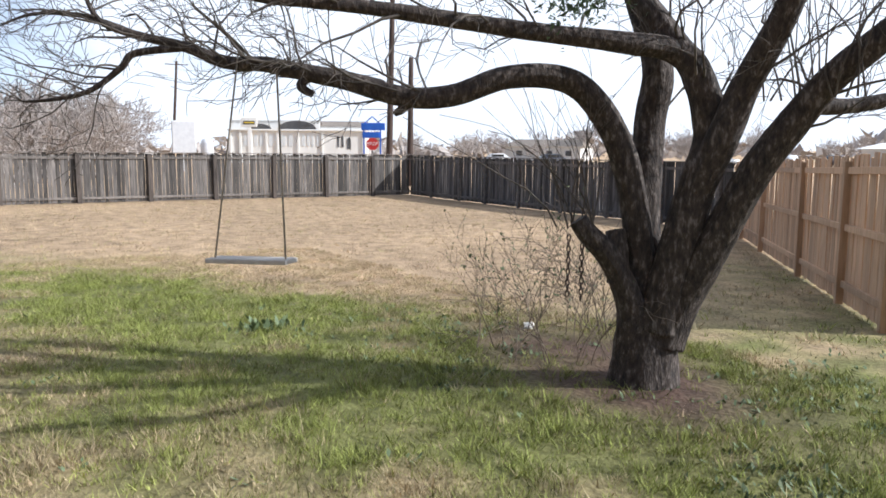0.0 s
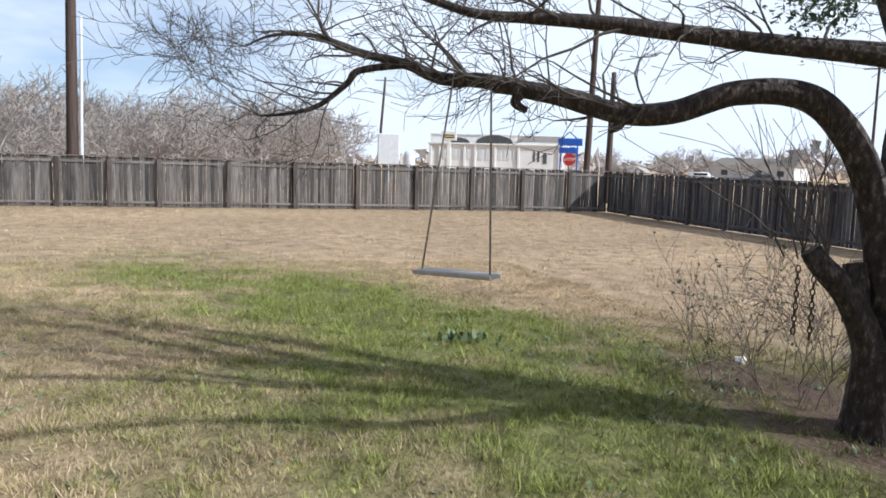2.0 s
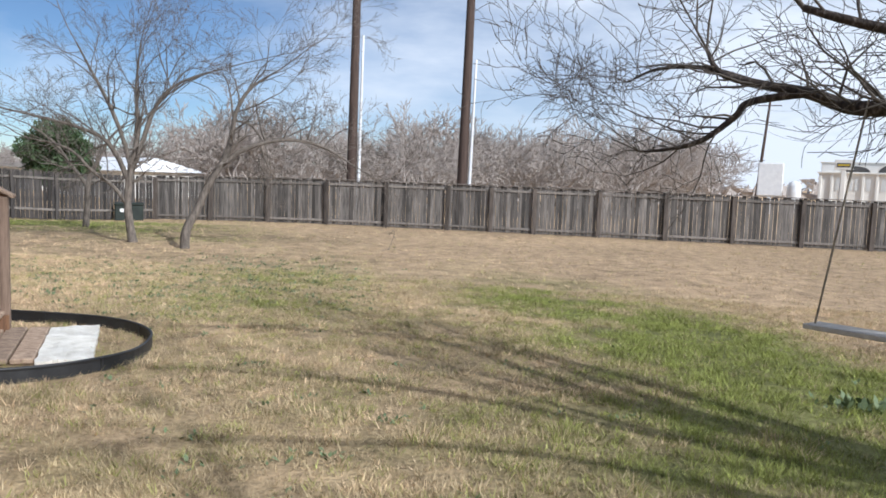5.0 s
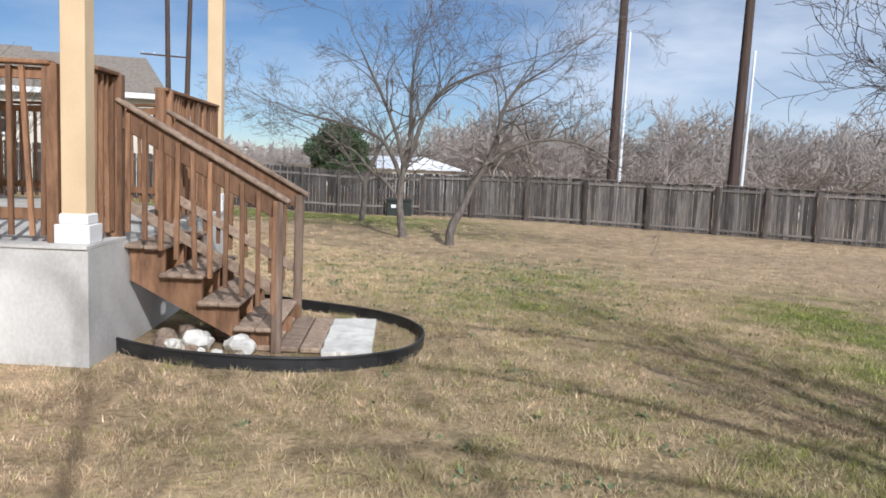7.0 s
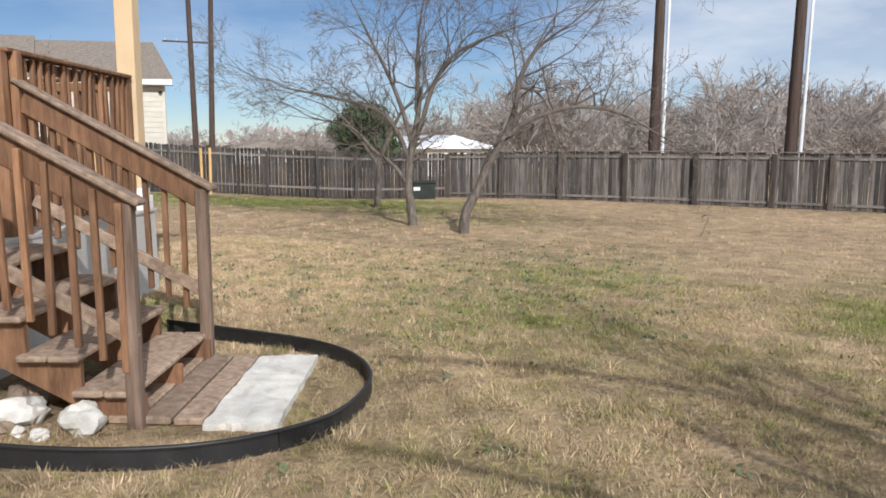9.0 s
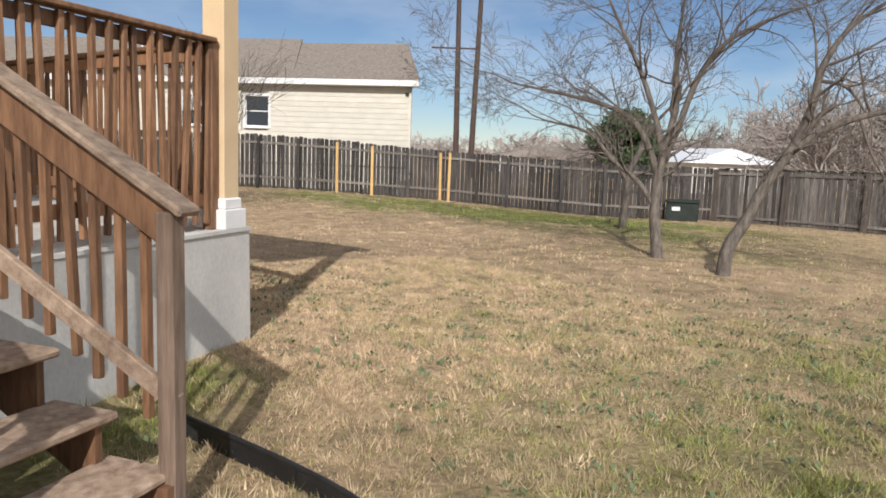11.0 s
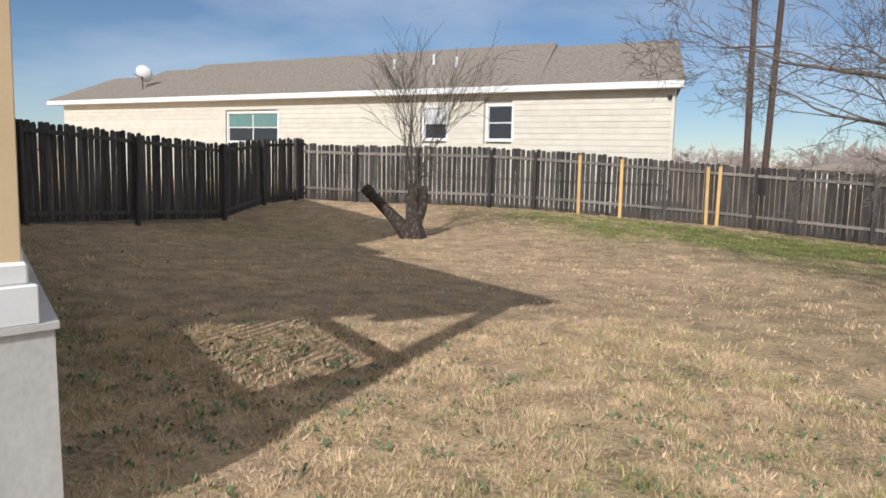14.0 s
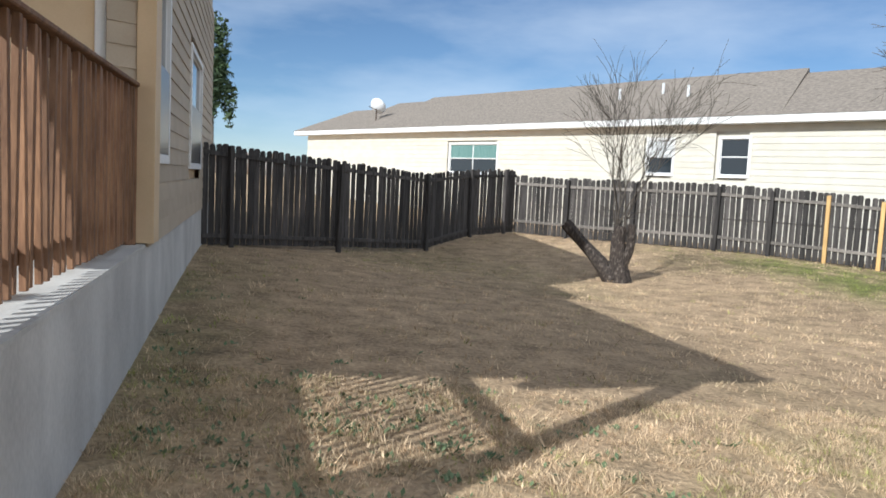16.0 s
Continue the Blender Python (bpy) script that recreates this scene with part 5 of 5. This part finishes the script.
def wire(a, b, sag):
    a, b = Vector(a), Vector(b)
    P = [a.lerp(b, k / 12) - Vector((0, 0, sag * 4 * (k / 12) * (1 - k / 12))) for k in range(13)]
    tagged(part("power_line", tube(bmesh.new(), P, [0.018] * 13, 4), M_GREENBOX, None), "thin dark power line between poles", "cable", "power lines")


wire((-38.3, 30.2, 11.5), (-115.5, 37.5, 13.0), 2.0)
wire((-38.3, 30.2, 8.0), (-115.5, 37.5, 10.0), 2.5)
wire((-38.3, 30.2, 11.8), (-60, 75, 12.0), 1.0)

# ---- beyond the fence ----
road = tagged(part("road", box((10.0, 260.0, 0.06), Matrix.Translation((-47, 55, -0.62)) @ pose(0, 0, 0, 0, 0, 20)), M_ROAD, None), "asphalt road beyond the back fence", "road", kind="structure")


def shop():
    m = Matrix.Translation((-103.9, 41.3, -0.6)) @ pose(0, 0, 0, 0, 0, math.degrees(math.atan2(17.9, 7.5)))
    b = thing("commercial_building", "long low white commercial building with arched windows", "building", where=m)
    part("upper_wall", box((12.4, 8, 6.0), m @ pose(6.2, 5.5, 3.0), 0.05), M_FARWALL, b, "white stucco wall")
    part("parapet_cap", box((12.7, 8.3, 0.16), m @ pose(6.2, 5.5, 6.08), 0.03), M_FARWALL, b)
    part("end_wall", box((6.9, 8, 5.3), m @ pose(15.85, 5.6, 2.65), 0.05), M_FARWALL, b)
    bm = bmesh.new()
    v = [bm.verts.new(m @ Vector(p)) for p in ((12.4, 1.5, 5.3), (19.5, 1.5, 5.3), (19.5, 5.5, 6.2), (12.4, 5.5, 6.2), (12.4, 9.7, 5.3), (19.5, 9.7, 5.3))]
    for f in ((0, 1, 2, 3), (3, 2, 5, 4), (1, 5, 2), (0, 3, 4)):
        bm.faces.new([v[k] for k in f])
    part("end_roof", bm, M_SHINGLE, b, "grey sloping roof")
    part("front_wall", box((18.6, 2.4, 4.6), m @ pose(9.3, 0.3, 2.3), 0.05), M_FARWALL, b)
    part("eave_band", box((19.0, 2.9, 0.22), m @ pose(9.3, 0.2, 4.7), 0.03), M_FARWALL, b)
    for x, w in ((4.1, 1.6), (9.2, 2.6)):
        for name, grow, depth, mat, text in (("arch_rim", 1.12, 0.3, M_FARWALL, ""), ("arch_awning", 1.0, 0.42, M_FARDARK, "dark arched awning")):
            bm = bmesh.new()
            bmesh.ops.create_cone(bm, cap_ends=True, segments=32, radius1=w * grow, radius2=w * grow, depth=depth, matrix=pose(0, 0, 0, 90, 0, 0))
            bmesh.ops.bisect_plane(bm, geom=bm.verts[:] + bm.edges[:] + bm.faces[:], plane_co=(0, 0, 0), plane_no=(0, 0, -1), clear_outer=True)
            bmesh.ops.transform(bm, matrix=m @ pose(x, -0.9, 4.82) @ Matrix.Diagonal((1, 1, 0.45, 1)), verts=bm.verts)
            part(name, bm, mat, b, text)
    for x, w, z, mat in ((2.2, 0.45, 0, M_BLIND), (3.6, 0.45, 0, M_BLIND), (4.35, 0.5, 0, M_BLIND), (5.6, 0.5, 0, M_BLIND), (7.3, 0.6, 0, M_BLIND), (8.3, 0.6, 0, M_BLIND), (10.0, 0.45, 0, M_BLIND), (10.65, 0.3, 0, M_BLIND), (11.25, 0.3, 0, M_BLIND), (12.0, 0.35, 0, M_BLIND), (14.8, 0.25, -0.1, M_FARDARK), (15.4, 0.3, -0.1, M_FARDARK), (16.3, 0.55, -0.35, M_FARDARK)):
        bm = bmesh.new()
        prof = [(-w / 2, 2.5), (w / 2, 2.5), (w / 2, 3.75), (w / 3, 3.98), (0, 4.08), (-w / 3, 3.98), (-w / 2, 3.75)]
        f = bm.faces.new([bm.verts.new((x + p, -0.96, q + z)) for p, q in prof])
        r = bmesh.ops.extrude_face_region(bm, geom=[f])
        bmesh.ops.translate(bm, vec=(0, 0.12, 0), verts=[k for k in r["geom"] if isinstance(k, bmesh.types.BMVert)])
        bmesh.ops.recalc_face_normals(bm, faces=bm.faces)
        bmesh.ops.transform(bm, matrix=m, verts=bm.verts)
        part("window", bm, mat, b)
    for x in (0.2, 1.5, 3.0, 5.0, 6.5, 9.3, 12.6, 18.3):
        part("pilaster", box((0.3, 0.2, 4.6), m @ pose(x, -1.0, 2.3), 0.03), M_FARWALL, b)
    p = thing("pylon_sign", "white pylon sign with a dark panel and yellow bar", "sign", where=m @ pose(2.9, -3.0, 0))
    part("post", box((0.5, 0.4, 5.1), m @ pose(2.9, -3.0, 2.55), 0.03), M_FARWALL, p)
    part("board", box((2.1, 0.5, 1.25), m @ pose(2.9, -3.0, 5.65), 0.05), M_FARWALL, p)
    part("panel", box((1.5, 0.06, 0.5), m @ pose(2.9, -3.27, 5.6), 0.01), M_FARDARK, p)
    part("bar", box((1.3, 0.04, 0.18), m @ pose(2.9, -3.31, 5.6), 0.01), M_YELLOW, p)
    return b



shop()
bs = thing("box_sign", "blank white box sign on a post", "sign", where=(-66.8, 25.6, gz(-66.8, 25.6)))
part("panel", box((0.4, 2.0, 2.8), Matrix.Translation((-66.8, 25.6, 2.55)) @ pose(0, 0, 0, 0, 0, -15), 0.08), M_PIPE, bs)
part("post", box((0.25, 0.3, 1.9), Matrix.Translation((-66.8, 25.6, 0.3)) @ pose(0, 0, 0, 0, 0, -15)), M_PIPE, bs)
tk = thing("storage_tank", "small white upright storage tank", "tank", where=(-66.3, 27.4, gz(-66.3, 27.4)))
bm = bmesh.new()
tube(bm, [Vector((-66.3, 27.4, z)) for z in (-0.6, 2.0, 2.35, 2.5)], [0.55, 0.55, 0.4, 0.1], 20)
part("shell", bm, M_PIPE, tk, smooth=True)
ss = thing("stop_sign", "red octagonal stop sign on a thin post", "road sign", where=(-52.1, 36.1, gz(-52.1, 36.1)))
bm = bmesh.new()
bmesh.ops.create_cone(bm, cap_ends=True, segments=8, radius1=0.5, radius2=0.5, depth=0.03, matrix=Matrix.Translation((-52.1, 36.1, 2.0)) @ pose(0, 0, 0, 0, 90, -28) @ pose(0, 0, 0, 0, 0, 22.5))
part("plate", bm, M_RED, ss)
part("post", box((0.06, 0.06, 3.4), Matrix.Translation((-52.15, 36.08, 0.75))), M_METAL, ss)
text = bpy.data.curves.new("stop_word", "FONT")
text.body, text.size, text.align_x, text.align_y = "STOP", 0.34, "CENTER", "CENTER"
tob = new("lettering", text)
tob.matrix_world = Matrix.Translation((-52.06, 36.08, 2.0)) @ pose(0, 0, 0, 90, 0, 62) @ pose(0, 0, 0.02)
text.materials.append(M_WHITE)
tob.parent, tob.matrix_parent_inverse = ss, ss.matrix_world.inverted()
bl = thing("shop_sign", "blue shop sign with a peaked frame on poles", "sign", where=(-65.4, 43.1, gz(-65.4, 43.1)))
BM = Matrix.Translation((-65.4, 43.1, 0)) @ pose(0, 0, 0, 0, 0, -33)
part("panel", box((0.3, 2.3, 0.7), BM @ pose(0, 0.1, 3.75), 0.04), M_BLUE, bl)
part("lower_panel", box((0.28, 1.7, 0.55), BM @ pose(0, -0.1, 2.95), 0.04), M_BLUE, bl)
for k in (-0.8, 0.8):
    part("post", box((0.14, 0.14, 5.0), BM @ pose(0, k, 1.6)), M_BLUE, bl)
    part("peak_bar", beam(bmesh.new(), BM @ Vector((0, k, 4.0)), BM @ Vector((0, 0, 4.7)), 0.1, 0.1), M_BLUE, bl)


def car(x, y, yaw, mat, label):
    m = Matrix.Translation((x, y, gz(x, y))) @ pose(0, 0, 0, 0, 0, yaw)
    c = thing("car", label, "car", "distant parked cars", where=m)
    bm = bmesh.new()
    prof = [(-2.2, 0.35), (-2.2, 0.85), (-1.6, 0.95), (-1.0, 1.45), (0.7, 1.48), (1.4, 0.98), (2.2, 0.85), (2.25, 0.35)]
    f = bm.faces.new([bm.verts.new((a, -0.85, b)) for a, b in prof])
    r = bmesh.ops.extrude_face_region(bm, geom=[f])
    bmesh.ops.translate(bm, vec=(0, 1.7, 0), verts=[v for v in r["geom"] if isinstance(v, bmesh.types.BMVert)])
    bmesh.ops.recalc_face_normals(bm, faces=bm.faces)
    bmesh.ops.bevel(bm, geom=bm.edges[:], offset=0.08, segments=2, affect="EDGES")
    bmesh.ops.transform(bm, matrix=m, verts=bm.verts)
    part("body", bm, mat, c, smooth=True)
    part("side_glass", box((1.7, 1.72, 0.36), m @ pose(-0.15, 0, 1.2), 0.05), M_GLASS, c)
    for a in (-1.35, 1.4):
        for b in (-0.8, 0.8):
            bm = bmesh.new()
            bmesh.ops.create_cone(bm, cap_ends=True, segments=16, radius1=0.33, radius2=0.33, depth=0.22, matrix=m @ pose(a, b, 0.33, 90, 0, 0))
            part("wheel", bm, M_PLASTIC, c)


crng = np.random.default_rng(8)
for k in range(9):
    car(-78 + 5.2 * k + crng.normal(0, 1), 72 + 5.5 * k + crng.normal(0, 2), crng.uniform(0, 180), M_CAR[k % 4], ("white", "dark", "red", "silver")[k % 4] + " car parked far beyond the fence")


def low_building(x, y, yaw, size, wall, roof, label, gable):
    m = Matrix.Translation((x, y, gz(x, y) - 0.1)) @ pose(0, 0, 0, 0, 0, yaw)
    b = thing("distant_house", label, "house", "distant houses", where=m)
    l, w, h = size
    part("wall", box((l, w, h), m @ pose(0, 0, h / 2)), wall, b)
    bm = bmesh.new()
    v = [bm.verts.new(m @ Vector(p)) for p in ((-l / 2 - 0.4, -w / 2 - 0.4, h), (l / 2 + 0.4, -w / 2 - 0.4, h), (l / 2 - 0.6, 0, h + gable), (-l / 2 + 0.6, 0, h + gable), (-l / 2 - 0.4, w / 2 + 0.4, h), (l / 2 + 0.4, w / 2 + 0.4, h))]
    for f in ((0, 1, 2, 3), (3, 2, 5, 4), (0, 3, 4), (1, 5, 2)):
        bm.faces.new([v[i] for i in f])
    bmesh.ops.recalc_face_normals(bm, faces=bm.faces)
    part("roof", bm, roof, b)
    for k in (-0.3, 0.1, 0.35):
        part("window", box((1.1, w + 0.06, 0.9), m @ pose(l * k, 0, h * 0.55)), M_FARDARK, b)


low_building(-51.0, -23.2, 62, (9.5, 6.0, 1.95), M_FARWALL, M_BIN, "low white building with a bright metal roof", 0.95)
low_building(-62.0, -36.0, 50, (14, 7, 1.9), M_FARWALL, M_SHINGLE, "low house roof beyond the side fence", 0.9)
low_building(-70.0, -58.0, 50, (12, 7, 1.8), M_FARWALL, M_SHINGLE, "low white house beyond the side fence", 0.8)
low_building(-105.0, 100.0, 30, (14, 8, 2.6), M_FARWALL, M_SHINGLE, "distant low house across the road", 1.3)
low_building(-30.0, 90.0, 10, (22, 8, 2.4), M_FARWALL, M_BIN, "distant long white building across the road", 0.6)


def leafy(name, label, c, size, n, leaf, seed, trunk=0.2, lobes=7):
    rng = np.random.default_rng(seed)
    z = gz(c[0], c[1])
    t = thing(name, label, "tree", where=(c[0], c[1], z))
    part("trunk", tube(bmesh.new(), [Vector((c[0], c[1], z - 0.2)), Vector((c[0], c[1], z + size[2]))], [trunk, trunk * 0.4], 10), M_TREE, t, smooth=True)
    cen = rng.normal(0, 0.45, (lobes, 3))
    pick = rng.integers(0, lobes, n)
    d = rng.normal(0, 1, (n, 3))
    d /= np.linalg.norm(d, axis=1)[:, None]
    p = (cen[pick] + d * rng.uniform(0.25, 0.62, n)[:, None]) * np.array(size) * np.array((1, 1, 0.5)) + np.array((c[0], c[1], z + c[2]))
    d1, d2 = rng.normal(0, leaf, (n, 3)), rng.normal(0, leaf, (n, 3))
    v = np.stack([p - d1, p + d2, p + d1], 1).reshape(-1, 3)
    cr = new("crown", array_mesh("crown", v, np.arange(3 * n).reshape(-1, 3), M_LEAF))
    cr.parent, cr.matrix_parent_inverse = t, t.matrix_world.inverted()
    cr["label"] = "dense dark green foliage"


leafy("tree", "round dark green evergreen tree behind the fence", (-40.2, -21.3, 2.5), (2.4, 2.4, 3.1), 16000, 0.09, 91)
leafy("tree", "dark leafy tree behind the house corner", (-2.05, -22.3, 4.3), (0.42, 0.42, 3.0), 2600, 0.06, 92, 0.08, 9)


def woods():
    """Bare woods beyond the fences, one mesh."""
    rng = np.random.default_rng(77)
    kinds = []
    for k in range(6):
        segs = []
        for s in range(3):
            branches(rng, (rng.normal(0, 0.3), rng.normal(0, 0.3), -0.3), (rng.normal(0, 0.28), rng.normal(0, 0.28), 1), rng.uniform(2.0, 3.0), 0.09, 4, 0.0, 0.62, 2, segs, 0.15)
        kinds.append(segment_arrays(segs, 3, 0.014))
    V, F, n = [], [], 0
    spots = []
    for _ in range(150):
        spots.append((rng.uniform(-75, -40), rng.uniform(-30, 22), rng.uniform(0.9, 1.5)))
    for _ in range(45):
        spots.append((rng.uniform(-110, -60), rng.uniform(-75, -30), rng.uniform(0.8, 1.2)))
    for _ in range(40):
        spots.append((rng.uniform(-150, -85), rng.uniform(-20, 34), rng.uniform(1.0, 1.7)))
    for _ in range(60):
        a = rng.uniform(radians(95), radians(150))
        r = rng.uniform(110, 170)
        spots.append((r * math.cos(a), r * math.sin(a) + 10, rng.uniform(0.7, 1.3)))
    for x, y, s in spots:
        if -110 < x < 0 and y > 4 + 0.235 * (0.9 - x) and y < 80 or x > -60 and y < -13:
            continue
        v, f = kinds[rng.integers(6)]
        a = rng.uniform(0, 6.28)
        c, sn = math.cos(a), math.sin(a)
        w = np.column_stack([(v[:, 0] * c - v[:, 1] * sn) * s + x, (v[:, 0] * sn + v[:, 1] * c) * s + y, v[:, 2] * s * rng.uniform(0.8, 1.1) + gz(x, y)])
        V.append(w)
        F.append(f + n)
        n += len(w)
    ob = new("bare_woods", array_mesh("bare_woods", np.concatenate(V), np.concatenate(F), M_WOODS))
    return tagged(ob, "tangled leafless woods beyond the fence, paled grey-brown for haze", "woods", kind="stuff")


woods()


def far_band():
    """Low tree line on the horizon, in the haze-paled woods colour."""
    rng = np.random.default_rng(88)
    n = 9000
    a = rng.uniform(radians(60), radians(300), n)
    r = rng.uniform(190, 320, n)
    h = rng.uniform(0, 1, n) * (4.5 + 2.0 * np.sin(a * 17) + 1.5 * np.sin(a * 41))
    p = np.column_stack([r * np.cos(a), r * np.sin(a), h - 0.5])
    d1, d2 = rng.normal(0, 1.3, (n, 3)), rng.normal(0, 1.3, (n, 3))
    v = np.stack([p - d1, p + d2, p + d1], 1).reshape(-1, 3)
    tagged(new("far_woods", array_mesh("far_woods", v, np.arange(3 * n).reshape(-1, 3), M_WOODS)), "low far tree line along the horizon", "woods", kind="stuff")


far_band()


# ---- grass ----
def lawn():
    rng = np.random.default_rng(99)

    def blades(tufts, each, x0, x1, y0, y1, h, w, spread, name):
        c = np.column_stack([rng.uniform(x0, x1, tufts), rng.uniform(y0, y1, tufts)])
        x, y = c.T
        keep = (y < 25.4 - np.clip(x + 11.7, 0, 30) * 1.075) & (x > -28.8)
        rel = np.column_stack([x - C0.x, y - C0.y])
        u, v = rel @ np.array((D.x, D.y)), rel @ np.array((N.x, N.y))
        house = (v < np.where(u < 4.83, 0.03, -2.95)) & (rel @ np.array((S.y, -S.x)) < 0.05)
        landing = (v < 2.2) & (v > -0.1) & (u > 2.4) & (u < 4.05)
        side_line = (x * 0.5 + y * 0.866 > -25.5)
        keep &= ~house & ~landing & side_line & (wobble(x, y, 6.0, 15) + rng.normal(0, 0.6, tufts) > -0.6)
        keep &= ~(((x + 3.5 + (y - 12.5) * 0.5) ** 2 / 2.2 + (y - 12.5) ** 2 / 0.75 < 1) & (rng.random(tufts) < 0.85))
        c = c[keep]
        x, y = c.T
        g = greenness(x, y)
        # each tuft is dry, half green or green, and long or short, as a whole
        pick = (rng.random(len(x)) < 0.95 * g ** 1.4 + 0.04)[:, None]
        dry = np.array([[0.74, 0.56, 0.37]]) * rng.uniform(0.55, 1.06, (len(x), 1))
        wet = np.array([[0.29, 0.325, 0.085]]) * rng.uniform(0.5, 1.3, (len(x), 1))
        grey = np.array([[0.27, 0.255, 0.14]])
        # last term greys tufts on the near lawn, standing in for mottled shade
        mixed_shaded = (rng.random(len(x)) < 0.14 + 0.3 * (wobble(x, y, 2.2, 35) > 0.35) + 0.2 * (wobble(x, y, 0.7, 36) > 0.2) + 0.6 / (1 + np.exp(-2.0 * (y - 3.2 - 0.35 * (x + 6)))))[:, None]
        tone = np.where(pick, wet, np.where(mixed_shaded, dry * 0.45 + grey * 0.5, dry)) * 0.75 + lawn_tone(x, y) * 0.25
        tall = h * rng.uniform(0.45, 1.35, len(x)) * (1 + 0.45 * g) * (1 + 0.45 * wobble(x, y, 9.0, 33)).clip(0.4, 1.8)
        m = len(x) * each
        off = rng.normal(0, spread, (m, 2))
        xy = np.repeat(c, each, axis=0) + off
        lean = off / spread * 0.45 + rng.normal(0, 0.45, (m, 2))
        tone = np.repeat(tone, each, axis=0) * rng.uniform(0.7, 1.25, (m, 1))
        hh = np.repeat(tall, each) * rng.uniform(0.5, 1.2, m)
        me = grass_mesh(name, rng, xy, hh, w * rng.uniform(0.6, 1.3, m), tone, lean)
        tagged(new("grass", me), "short dry winter grass with green tufts", "grass", kind="stuff")

    blades(78000, 13, -13, 1.5, -4, 14, 0.042, 0.0032, 0.022, "near_grass")
    blades(60000, 5, -29, 2, -22, 24, 0.045, 0.007, 0.05, "far_grass")



lawn()
